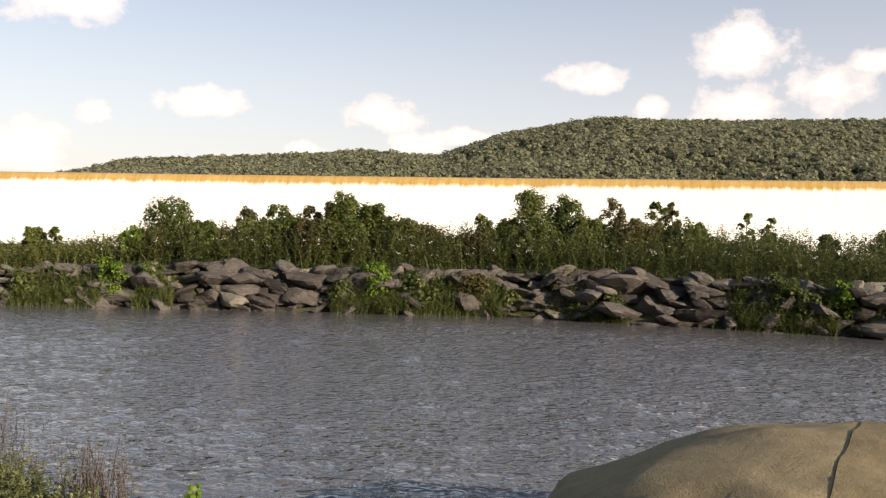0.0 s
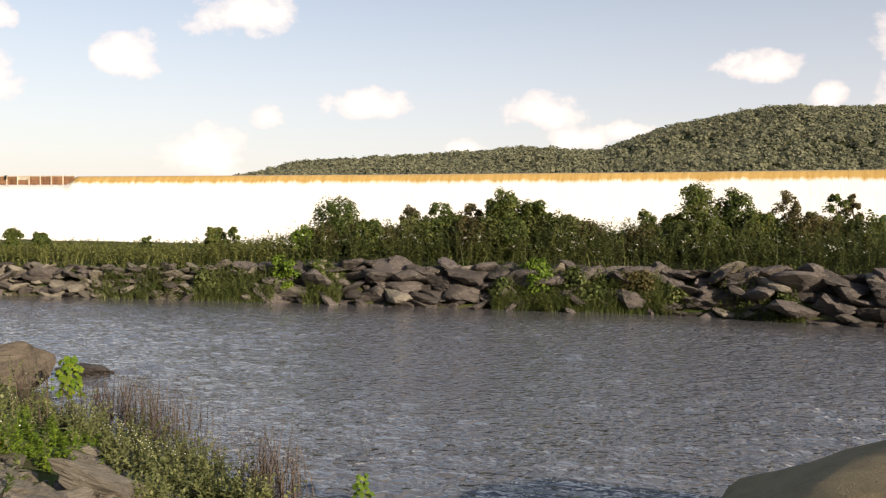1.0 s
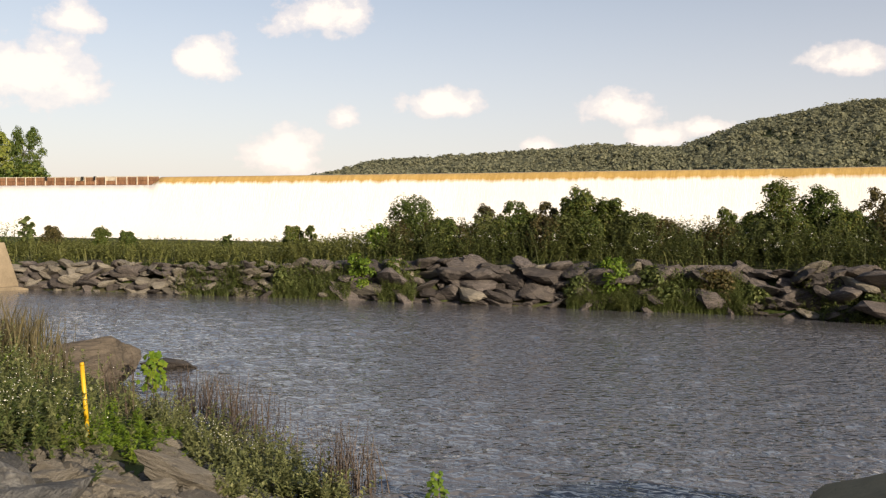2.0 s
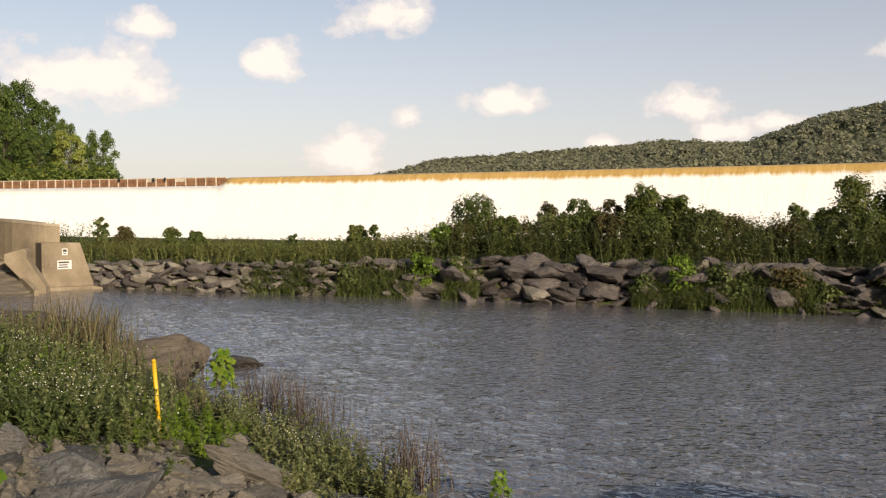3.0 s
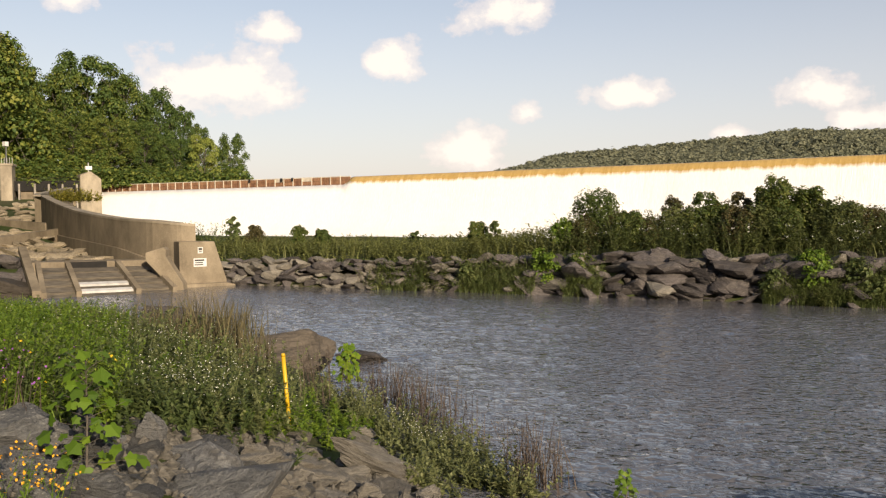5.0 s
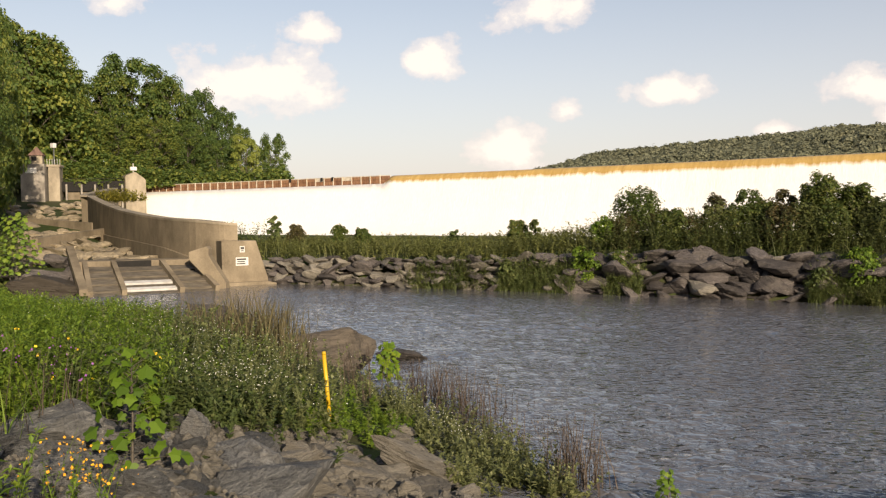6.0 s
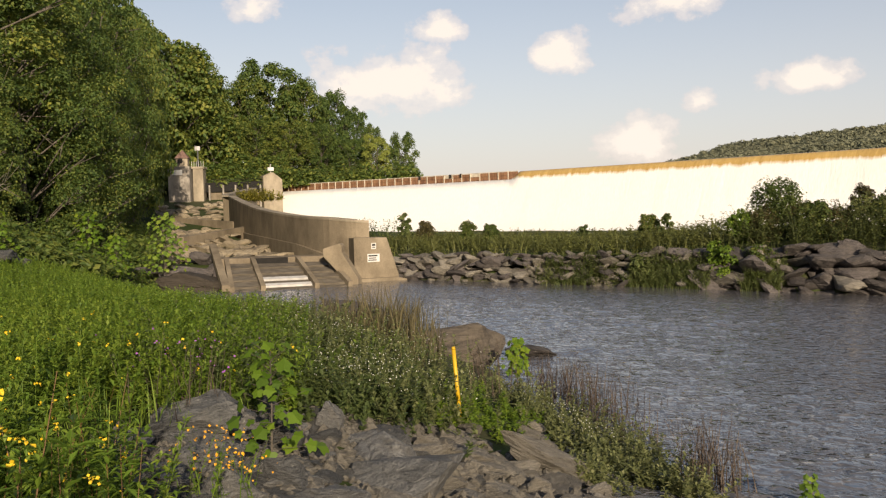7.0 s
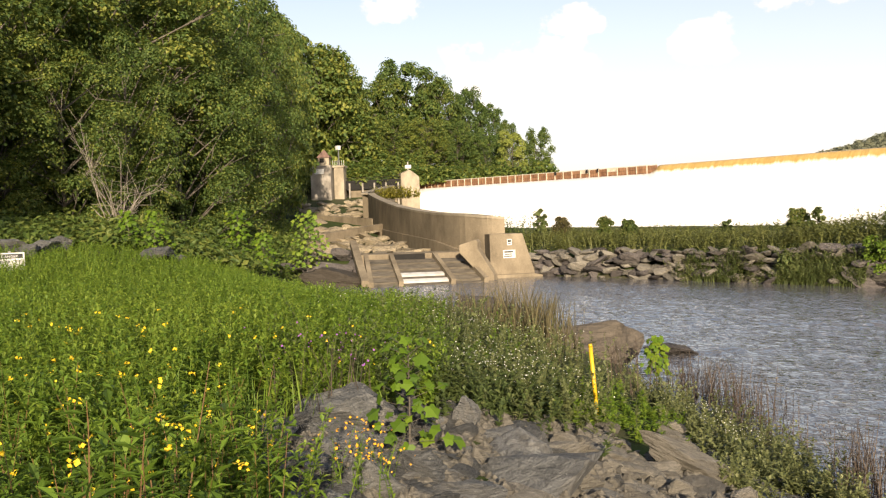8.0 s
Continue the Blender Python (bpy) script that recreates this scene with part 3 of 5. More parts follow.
# ---- far wooded hills ----
def build_far_woods():
    """Crowns of leaf clumps over the whole visible slope."""
    rng = np.random.default_rng(11)
    n, per = 13000, 34
    az = -30 + 56 * rng.random(n)
    d = np.sqrt(650 ** 2 + (1165 ** 2 - 650 ** 2) * rng.random(n))
    x, y = -np.sin(np.radians(az)) * d, np.cos(np.radians(az)) * d
    z = land(x, y)
    ok = z > 12
    x, y, z = x[ok], y[ok], z[ok]
    n = len(x)
    r = 2.4 + 3.4 * rng.random(n) ** 1.6
    tall = 0.8 + 0.5 * rng.random(n)
    dirs = unit(rng.normal(size=(n, per, 3)))
    dirs[..., 2] = np.abs(dirs[..., 2])
    rr = r[:, None] * (0.75 + 0.35 * rng.random((n, per)))
    pos = dirs * rr[..., None]
    pos[..., 2] *= tall[:, None]
    pos += np.stack([x, y, z + 1.5 * rng.random(n)], 1)[:, None, :]
    nrm = unit(dirs + [0, 0, 0.3] + rng.normal(size=dirs.shape) * 0.3)
    v, f = leaf_quads(pos.reshape(-1, 3), nrm.reshape(-1, 3), np.repeat(r * 0.62, per), rng, 0.85)
    # the leaf colour carries the haze of the distance
    ob = new("far_woods", mesh_np("far_woods", v, f, [M_HAZY_LEAF]))
    tagged(ob, "dense deciduous woods on the far hill, olive green paled by painted haze", "woods", kind="stuff")


build_far_woods()

# ---- trees on the left slope and beyond the dam ----
TREE_LABEL = "tall leafy green deciduous tree on the wooded bank"
KINDS = [
    make_tree("tree", 16.0, 6.2, 21, M_TREE_LEAF, 30000, 0.20, 0.03, TREE_LABEL, group="bank trees", lobes=40),
    make_tree("tree", 16.0, 5.4, 22, M_TREE_LEAF, 28000, 0.20, 0.03, TREE_LABEL, group="bank trees", lobes=36),
    make_tree("tree", 16.0, 6.8, 23, M_TREE_LEAF, 15000, 0.44, 0.05, TREE_LABEL, group="bank trees", lobes=40),
    make_tree("tree", 16.0, 5.0, 24, M_TREE_LEAF_PALE, 12000, 0.42, 0.02, "pale yellow-green rounded tree behind the dam crest", group="bank trees", lobes=26),
]
TREES = [  # azimuth, distance, elevation of its top, kind, spread
    (74.5, 47, 0.34, 0, 1.0), (71.0, 52, 0.335, 2, 1.0), (67.5, 54, 0.32, 1, 1.1), (64.8, 58, 0.275, 0, 1.0), (62.2, 62, 0.232, 2, 0.85),
    (60.6, 66, 0.243, 1, 0.8), (59.0, 72, 0.236, 0, 0.65), (57.4, 78, 0.224, 2, 0.55), (56.9, 92, 0.212, 2, 0.45), (77.5, 42, 0.30, 1, 1.0), (79.5, 50, 0.36, 2, 1.0),
    (73.0, 44, 0.205, 1, 1.0), (69.5, 45, 0.185, 0, 0.9), (66.0, 48, 0.20, 2, 0.8), (62.8, 53, 0.17, 1, 0.9), (60.2, 58, 0.16, 0, 0.9),
    (59.4, 63, 0.135, 2, 0.7), (58.0, 70, 0.115, 1, 0.55), (70, 82, 0.40, 1, 1.1), (65, 86, 0.325, 0, 1.1), (61.5, 92, 0.245, 2, 0.9), (58.6, 100, 0.232, 1, 0.75), (55.6, 160, 0.200, 2, 0.7), (54.2, 162, 0.184, 2, 0.75),
    (76, 66, 0.42, 0, 1.2),
    (57.4, 118, 0.218, 0, 0.6), (54.2, 175, 0.170, 2, 0.8), (52.7, 178, 0.165, 1, 0.6), (51.2, 186, 0.140, 0, 0.7), (49.9, 180, 0.150, 2, 0.6), (48.5, 184, 0.168, 1, 0.7),
    (47.3, 188, 0.132, 0, 0.6), (46.5, 182, 0.148, 2, 0.55), (45.3, 186, 0.118, 1, 0.55), (44.6, 182, 0.136, 0, 0.5), (43.3, 184, 0.116, 2, 0.5), (42.2, 184, 0.098, 1, 0.45), (40.3, 178, 0.088, 1, 0.5),
    (41.9, 160, 0.088, 3, 0.75), (53.4, 164, 0.115, 1, 0.9), (51.5, 166, 0.11, 0, 0.85), (49.4, 168, 0.105, 2, 0.8), (47.3, 166, 0.105, 1, 0.8), (45.4, 170, 0.10, 0, 0.75),
    (43.6, 168, 0.085, 2, 0.7),
]


def plant_trees():
    rng = random.Random(3)
    for i, (az, d, e, kind, wide) in enumerate(TREES):
        if kind != 3:
            kind = 2 if d > 78 else i % 2
        x, y = polar(az, d)
        z = float(land(x, y)) - 0.3
        k = max((3.4 + e * d - z) / 16.0, 0.35)
        m = Matrix.Translation((x, y, z)) @ Matrix.Rotation(rng.random() * 6.28, 4, "Z")
        t = copy_thing(KINDS[kind], m)
        t.scale = (max(k, 0.6) * wide * (1.2 if d > 140 else 1.0),) * 2 + (k,)
    for t in KINDS:
        for o in (*t.children_recursive, t):
            bpy.data.objects.remove(o)


plant_trees()


def understory():
    """Low scrub along the foot of the woods."""
    rng = np.random.default_rng(8)
    n = 520
    az, d = 55.6 + 24.2 * rng.random(n), 33 + 30 * rng.random(n)
    d = np.where(az < 60, d + (60 - az) * 3.2, d)
    x, y = -np.sin(np.radians(az)) * d, np.cos(np.radians(az)) * d
    z = land(x, y)
    ps, ns = [], []
    for i in range(n):
        r = 0.7 + 1.1 * rng.random()
        hgt = (0.6 + 1.5 * rng.random()) * (0.45 + 0.55 * min(1, max(0, (d[i] - 36) / 14))) * min(1, 0.45 + max(0, az[i] - 55.6) / 5)
        dd = unit(rng.normal(size=(150, 3)))
        dd[:, 2] = np.abs(dd[:, 2])
        ps.append(np.array([x[i], y[i], z[i]]) + dd * (0.6 + 0.45 * rng.random((150, 1))) * [r, r, hgt])
        ns.append(unit(dd * 0.5 + [0, 0, 0.6] + rng.normal(size=(150, 3)) * 0.4))
    v, f = leaf_quads(np.concatenate(ps), np.concatenate(ns), 0.24, rng, 0.6)
    m = 170
    az, d = 39.6 + 15 * rng.random(m), 150 + 14 * rng.random(m)
    x, y = -np.sin(np.radians(az)) * d, np.cos(np.radians(az)) * d
    ps, ns = [], []
    for i in range(m):
        dd = unit(rng.normal(size=(130, 3)))
        dd[:, 2] = np.abs(dd[:, 2])
        ps.append(np.array([x[i], y[i], max(float(land(x[i], y[i])), 8.2)]) + dd * (0.6 + 0.45 * rng.random((130, 1))) * [2.2, 2.2, 1.5 + 2.5 * rng.random()])
        ns.append(unit(dd * 0.5 + [0, 0, 0.6] + rng.normal(size=(130, 3)) * 0.4))
    v2, f2 = leaf_quads(np.concatenate(ps), np.concatenate(ns), 0.6, rng, 0.7)
    tagged(new("scrub", mesh_np("scrub", v2, f2, [M_TREE_LEAF])), "leafy green scrub along the reservoir shore", "scrub", kind="stuff")
    tagged(new("scrub", mesh_np("scrub", v, f, [M_SCRUB])), "tangled green scrub at the foot of the trees", "scrub", kind="stuff")


understory()

# ---- rocks ----
def rock_mesh(name, seed, mat, sub=3, planes=11, flat=0.6, rough=0.05):
    """An angular boulder: a ball cut by random planes and roughened."""
    rng = np.random.default_rng(seed)
    bm = bmesh.new()
    bmesh.ops.create_icosphere(bm, subdivisions=sub, radius=1.0)
    nr = unit(rng.normal(size=(planes, 3)) * [1, 1, 1.3])
    dist = 0.36 + 0.46 * rng.random(planes)
    for v in bm.verts:
        d = np.array(v.co[:])
        dots = nr @ d
        r = min(1.12, float(np.min(np.where(dots > 0.05, dist / np.maximum(dots, 0.05), 9)))) if planes else 0.9
        r *= 1 + rough * noise.noise(Vector(d * 2.3) + Vector((seed, 0, 0))) + rough * 0.6 * noise.noise(Vector(d * 6) + Vector((seed, 3, 0)))
        r += rough * 0.7 * math.floor(3 * noise.noise(Vector((d[0] * 0.8, d[1] * 0.8, d[2] * 5.0 + seed)))) / 3
        v.co = Vector(d * r) * 1.12
        v.co.z *= flat
    me = bpy.data.meshes.new(name)
    bm.to_mesh(me)
    bm.free()
    me.materials.append(mat)
    return me


M_PALE = rock_material("beige_rock", (0.100, 0.091, 0.076), (0.262, 0.240, 0.202), (0.215, 0.192, 0.152))
M_BROWNROCK = rock_material("brown_rock", (0.032, 0.027, 0.022), (0.095, 0.080, 0.064), (0.085, 0.070, 0.054), 0.6)
def sandy_look(dark, light):
    def fn(n):
        co = place(n)
        big, mid, grit = n.noise(co, 0.9, 5.0, 0.6), n.noise(co, 5.0, 5.0, 0.65), n.noise(co, 60.0, 3.0, 0.7)
        col = n.ramp(n.math("ADD", n.math("MULTIPLY", big, 0.5), n.math("MULTIPLY", mid, 0.5)), [(0.35, dark), (0.65, light)])
        pits = n.ramp(n.noise(co, 16.0, 4.0, 0.75), [(0.60, 0.0), (0.70, 0.6)])
        col = n.mix(pits, col, (0.09, 0.075, 0.05))
        col = n.mix(n.ramp(grit, [(0.35, 0.35), (0.6, 0.0)]), col, (0.12, 0.10, 0.065))
        finish(n, col, 0.92, n.math("ADD", mid, n.math("MULTIPLY", grit, 0.35)), 0.6, 0.03, spec=0.2)
    return fn


M_TAN_SMOOTH = material("sandy_rock", sandy_look((0.20, 0.165, 0.10), (0.31, 0.26, 0.165)))
M_TAN_DARK = material("brown_split_rock", sandy_look((0.15, 0.12, 0.075), (0.24, 0.20, 0.125)))
RIP = [rock_mesh("stone", 100 + k, M_RIPRAP, 3, 8, 0.66, 0.07) for k in range(12)]
PALE_RIP = [rock_mesh("stone", 130 + k, M_PALE, 3, 10, 0.6, 0.04) for k in range(4)]
NEAR = [rock_mesh("boulder", 200 + k, M_ROCK, 4, 16, 0.66, 0.08) for k in range(9)]


def rock_bank():
    root = tagged(new("rock_bank"), "rough bank of stacked dark grey stones above the water", "bank", kind="structure")
    rng = random.Random(17)
    for row in range(5):
        x = -30.2 + rng.random() * 0.4
        while x < 19.5:
            left = x < -14
            s = rng.uniform(0.26, 0.50) if left else rng.choice((rng.uniform(0.30, 0.46), rng.uniform(0.42, 0.62), rng.uniform(0.6, 0.9)))
            if row in (0, 4):
                s = min(s, 0.5)
            z = (row * 0.37 + rng.uniform(-0.12, 0.12)) * float(np.interp(x, [-22, -10], [0.74, 1.0]))
            y = float(np.interp(x, FAR_X, FAR_Y)) + 0.05 + z * 0.62 + rng.uniform(-0.2, 0.2)
            # larger share of pale stones on the left stands in for light there
            pale = rng.random() < (0.6 if left else 0.12)
            ob = new("stone", (PALE_RIP if pale else RIP)[rng.randrange(4 if pale else 12)])
            ob.parent = root
            ob.matrix_basis = pose(x, y, z, rng.uniform(-28, 28), rng.uniform(-26, 26), rng.uniform(0, 360)) @ Matrix.Diagonal((s * rng.uniform(0.9, 1.5), s, s * rng.uniform(0.55, 1.0), 1))
            x += s * rng.uniform(0.95, 1.5)
    return root


def boulder(x, y, z, sx, sy, sz, turn, k=0, tilt=(0, 0), mat=None, label="weathered grey schist boulder on the bank", group="bank boulders"):
    me = NEAR[k % len(NEAR)]
    if mat is not None:
        me = me.copy()
        me.materials[0] = mat
    ob = new("boulder", me)
    ob.matrix_world = pose(x, y, z, tilt[0], tilt[1], turn) @ Matrix.Diagonal((sx, sy, sz, 1))
    return tagged(ob, label, "boulder", group)


def inland(x, y):
    return (np.interp(x, SHORE_X, SHORE_Y) - y) * 0.8


def gravel():
    """Loose small stones on the earth between the boulders."""
    rng = np.random.default_rng(72)
    bm = bmesh.new()
    bmesh.ops.create_icosphere(bm, subdivisions=1, radius=1.0)
    ball = np.array([v.co[:] for v in bm.verts])
    tri = np.array([[v.index for v in f.verts] for f in bm.faces])
    bm.free()
    n = 2600
    a, r = rng.random(n) * 6.28, np.sqrt(rng.random(n))
    x, y = -5.2 + np.cos(a) * r * 2.5, 6.1 + np.sin(a) * r * 3.0
    ok = inland(x, y) > 0.1
    x, y = x[ok], y[ok]
    n = len(x)
    size = (0.025 + 0.085 * rng.random(n) ** 2.2)[:, None, None]
    shape = ball[None] * (0.7 + 0.6 * rng.random((n, len(ball), 1))) * (size * (0.6 + 0.8 * rng.random((n, 1, 3))))
    v = (shape + np.stack([x, y, land(x, y) + 0.02], 1)[:, None]).reshape(-1, 3)
    f = (tri[None] + (np.arange(n) * len(ball))[:, None, None]).reshape(-1, 3)
    tagged(new("gravel", mesh_np("gravel", v, f, [M_PALE])), "loose beige and grey gravel between boulders", "gravel", kind="stuff")


def near_rocks():
    g = lambda x, y: float(land(x, y))
    tan = "flat beige slab of rock by the water's edge"
    # x, y, half length, half depth, half height, turn, kind, tilt
    for x, y, sx, sy, sz, turn, k, tilt, tn in [
        (-7.05, 5.32, 0.54, 0.38, 0.42, 35, 0, (10, -6), 0),
        (-6.42, 5.73, 0.37, 0.27, 0.44, -35, 4, (16, 14), 0),
        (-6.59, 6.54, 0.17, 0.16, 0.29, 20, 1, (0, 6), 0),
        (-5.67, 6.37, 0.46, 0.33, 0.38, 25, 3, (14, 10), 0),
        (-4.96, 5.63, 0.65, 0.46, 0.27, -38, 6, (20, 8), 0),
        (-5.3, 4.81, 0.26, 0.19, 0.21, 10, 5, (6, 0), 0),
        (-5.56, 3.74, 0.33, 0.24, 0.2, 0, 7, (4, -4), 0),
        (-5.3, 4.16, 0.28, 0.2, 0.24, 60, 8, (14, 0), 0),
        (-4.92, 4.71, 0.36, 0.26, 0.15, 15, 2, (0, 0), 0),
        (-6.12, 4.66, 0.42, 0.3, 0.23, -20, 4, (6, 6), 0),
        (-5.86, 7.32, 0.21, 0.16, 0.19, 30, 5, (0, 8), 1),
        (-5.01, 6.35, 0.24, 0.17, 0.21, 60, 8, (8, 0), 1),
        (-4.82, 6.91, 0.4, 0.29, 0.17, 10, 3, (0, 4), 1),
        (-6.3, 10.02, 0.43, 0.31, 0.24, -30, 4, (0, 8), 1),
        (-4.74, 7.64, 0.19, 0.16, 0.22, 50, 1, (0, 0), 1),
        (-5.78, 3.41, 0.23, 0.17, 0.17, 30, 2, (0, 0), 0),
        (-4.7, 5.33, 0.31, 0.22, 0.15, -10, 0, (0, 6), 1),
        (-5.76, 7.73, 0.19, 0.16, 0.16, 80, 6, (0, 0), 1),
        (-5.55, 7.8, 0.19, 0.16, 0.17, 10, 7, (0, 0), 1),
        (-6.56, 8.8, 0.2, 0.16, 0.18, 10, 2, (0, 0), 1),
        (-7.02, 11.09, 0.24, 0.17, 0.18, 0, 0, (0, 0), 1)]:
        boulder(x, y, g(x, y) + 0.16 * sz, sx * 1.15, sy * 1.2, sz * (1.5 if tn else 2.0), turn, k, tilt, M_PALE if tn else None, tan if tn else "weathered grey schist boulder on the bank")
    # rubble that fills the gaps
    rng = random.Random(71)
    for k in range(210):
        a, r = rng.uniform(0, 6.28), math.sqrt(rng.random())
        x, y = -5.2 + math.cos(a) * r * 2.3 - 0.25 * math.sin(a) * r, 5.9 + math.sin(a) * r * 2.9
        if inland(x, y) < 0.5:
            continue
        sand = y + 0.5 * x + rng.uniform(-0.8, 0.8) > 4.0
        s = rng.uniform(0.14, 0.34)
        boulder(x, y, g(x, y), s * 1.25, s, s * 0.85, rng.uniform(0, 360), k, (rng.uniform(-15, 15), rng.uniform(-15, 15)), M_PALE if sand else None, "small beige stone between larger slabs" if sand else "small grey schist stone between boulders", "bank rubble")
    gravel()
    # long split slab that runs down to the water
    boulder(-5.35, 8.70, 0.50, 0.82, 0.34, 0.36, 56, 4, (8, 26), M_PALE, "long split beige slab lying towards the water")
    boulder(-11.85, 14.9, 0.34, 1.60, 1.20, 1.45, 30, 2, (0, 0), M_BROWNROCK, "large rounded brown boulder among grasses at the shore")
    boulder(-13.4, 14.2, 0.98, 1.1, 0.8, 1.0, 10, 5, (0, 0), M_RIPRAP, "dark grey angular rock behind tall grass")
    boulder(-10.95, 17.5, 0.10, 0.80, 0.45, 0.36, 20, 3, (0, 4), M_RIPRAP, "low flat rock standing out of the water")
    boulder(-34.0, 25.6, 0.15, 2.4, 1.6, 1.35, 25, 1, (0, 6), M_BROWNROCK, "broad flat brown rock beside the concrete steps")
    for az, d, s, k in ((52.6, 43, 1.0, 3), (53.5, 44.5, 1.1, 6), (52.0, 45, 0.8, 2), (54.6, 44, 0.9, 8), (56.5, 45, 0.8, 0), (53.0, 47, 0.9, 4), (58, 42, 0.7, 7), (51.8, 43.5, 0.6, 1)):
        x, y = polar(az, d)
        boulder(x, y, g(x, y) + 0.35 * s, s * 1.2, s, s * 0.75, az * 37 % 360, k, (8, -10), M_RIPRAP, "dark grey jagged rock beside the fish ladder")
    for az, d, s, k in ((70.7, 29, 0.55, 0), (71.6, 28.3, 0.45, 4), (72.6, 29.5, 0.6, 2), (64.2, 29.0, 0.55, 6), (63.2, 29.6, 0.4, 3), (65.0, 30.5, 0.35, 5), (58.3, 20.5, 0.30, 8), (59.0, 21.0, 0.25, 7), (69.6, 31, 0.5, 1)):
        x, y = polar(az, d)
        boulder(x, y, g(x, y) + 0.45 * s, s * 1.2, s * 0.9, s, az * 53 % 360, k, (6, 6), None, "grey rock lying in the weedy clearing")
    outcrop()


def outcrop():
    """The large smooth rock at the near shore, split by a crack into two blocks."""
    root = tagged(new("rock_outcrop"), "large smooth sandy tan rock outcrop split by a crack", "rock")
    shape = rock_mesh("block", 31, M_TAN_SMOOTH, 5, 0, 0.8, 0.05)
    m = pose(3.35, 7.3, -0.1, 0, 0, 12) @ Matrix.Diagonal((3.0, 2.5, 2.4, 1))
    side = Vector((0.90, -0.59, 0.10)).normalized()
    for name, sign, mat, label in (("main_block", -1, M_TAN_SMOOTH, ""), ("split_block", 1, M_TAN_DARK, "browner block beyond the dark crack")):
        bm = bmesh.new()
        bm.from_mesh(shape)
        bmesh.ops.transform(bm, matrix=m, verts=bm.verts)
        for v in bm.verts:
            v.co += side * 0.10 * noise.noise(v.co * 1.3) + Vector((0, 0, 0.05 * noise.noise(v.co * 0.9)))
        cut = bmesh.ops.bisect_plane(bm, geom=[*bm.verts, *bm.edges, *bm.faces], plane_co=Vector((3.50, 7.25, 1.0)) + side * 0.004 * sign, plane_no=side * sign, clear_inner=True)
        rim = [e for e in cut["geom_cut"] if isinstance(e, bmesh.types.BMEdge)]
        bmesh.ops.holes_fill(bm, edges=rim, sides=0)
        bmesh.ops.split_edges(bm, edges=rim)
        for v in bm.verts:
            v.co += side * 0.05 * noise.noise(Vector((v.co.y * 1.7, v.co.z * 1.7, 4.0)))
            if sign > 0:
                v.co.z += 0.012
        part(name, bm, mat, root, label, smooth=True)


near_rocks()


def channel_rocks():
    """Broken rock in the dry channel below the gates."""
    rng = random.Random(9)
    for k in range(295):
        d = rng.uniform(46.5, 74) if k % 3 else rng.uniform(47, 138)
        edge = float(np.interp(d, [40, 46, 60, 72, 88, 110, 130], [45.0, 46.2, 50.2, 51.3, 52.0, 51.6, 50.4]))
        az = rng.uniform(edge, 55.6)
        s = rng.uniform(0.28, 0.66) * (0.75 + d / 190)
        x, y = polar(az, d)
        ob = new("channel_rock", CHAN[k % 6])
        ob.matrix_world = pose(x, y, float(land(x, y)) + s * 0.1, rng.uniform(-20, 20), rng.uniform(-20, 20), rng.uniform(0, 360)) @ Matrix.Diagonal((s * 1.3, s, s * 0.75, 1))
        tagged(ob, "tan broken rock in the dry channel", "rock", "channel rocks")


M_CHAN = rock_material("channel_stone", (0.13, 0.105, 0.072), (0.37, 0.31, 0.22), (0.33, 0.27, 0.18))
CHAN = [rock_mesh("channel_rock", 160 + k, M_CHAN, 2, 9, 0.6, 0.05) for k in range(6)]
channel_rocks()

# ---- fish ladder and training wall ----
def strip_wall(bm, plan, tops, bottoms, thick, coping=0.0):
    """An upright wall along a plan line, its face towards the viewpoint on the line itself."""
    n = len(plan)
    rows = []
    for i in range(n):
        p = Vector(plan[i])
        d = (Vector(plan[min(i + 1, n - 1)]) - Vector(plan[max(i - 1, 0)])).normalized()
        nr = Vector((-d.y, d.x))
        if nr.dot(p) < 0:
            nr = -nr
        q = p + nr * thick
        rows.append([bm.verts.new((p.x, p.y, bottoms[i])), bm.verts.new((p.x, p.y, tops[i])), bm.verts.new((q.x, q.y, tops[i])), bm.verts.new((q.x, q.y, bottoms[i]))])
    for a, b in zip(rows, rows[1:]):
        for j in range(4):
            bm.faces.new((a[j], a[(j + 1) % 4], b[(j + 1) % 4], b[j]))
    bm.faces.new(rows[0][::-1]), bm.faces.new(rows[-1])


def at(az, d, z):
    return Vector((*polar(az, d), z))


def slab(bm, a, b, c, d, thick):
    """A slab with the top corners a, b, c, d in order round it."""
    n = (b - a).cross(d - a).normalized()
    if n.z < 0:
        n = -n
    top = [bm.verts.new(p) for p in (a, b, c, d)]
    low = [bm.verts.new(p - n * thick) for p in (a, b, c, d)]
    bm.faces.new(top), bm.faces.new(low[::-1])
    for i in range(4):
        bm.faces.new((top[i], low[i], low[(i + 1) % 4], top[(i + 1) % 4]))


def beam(bm, p, q, w, h):
    d = (q - p)
    side = Vector((-d.y, d.x, 0)).normalized() * w / 2
    up = Vector((0, 0, h))
    slab(bm, p - side + up, p + side + up, q + side + up, q - side + up, h)


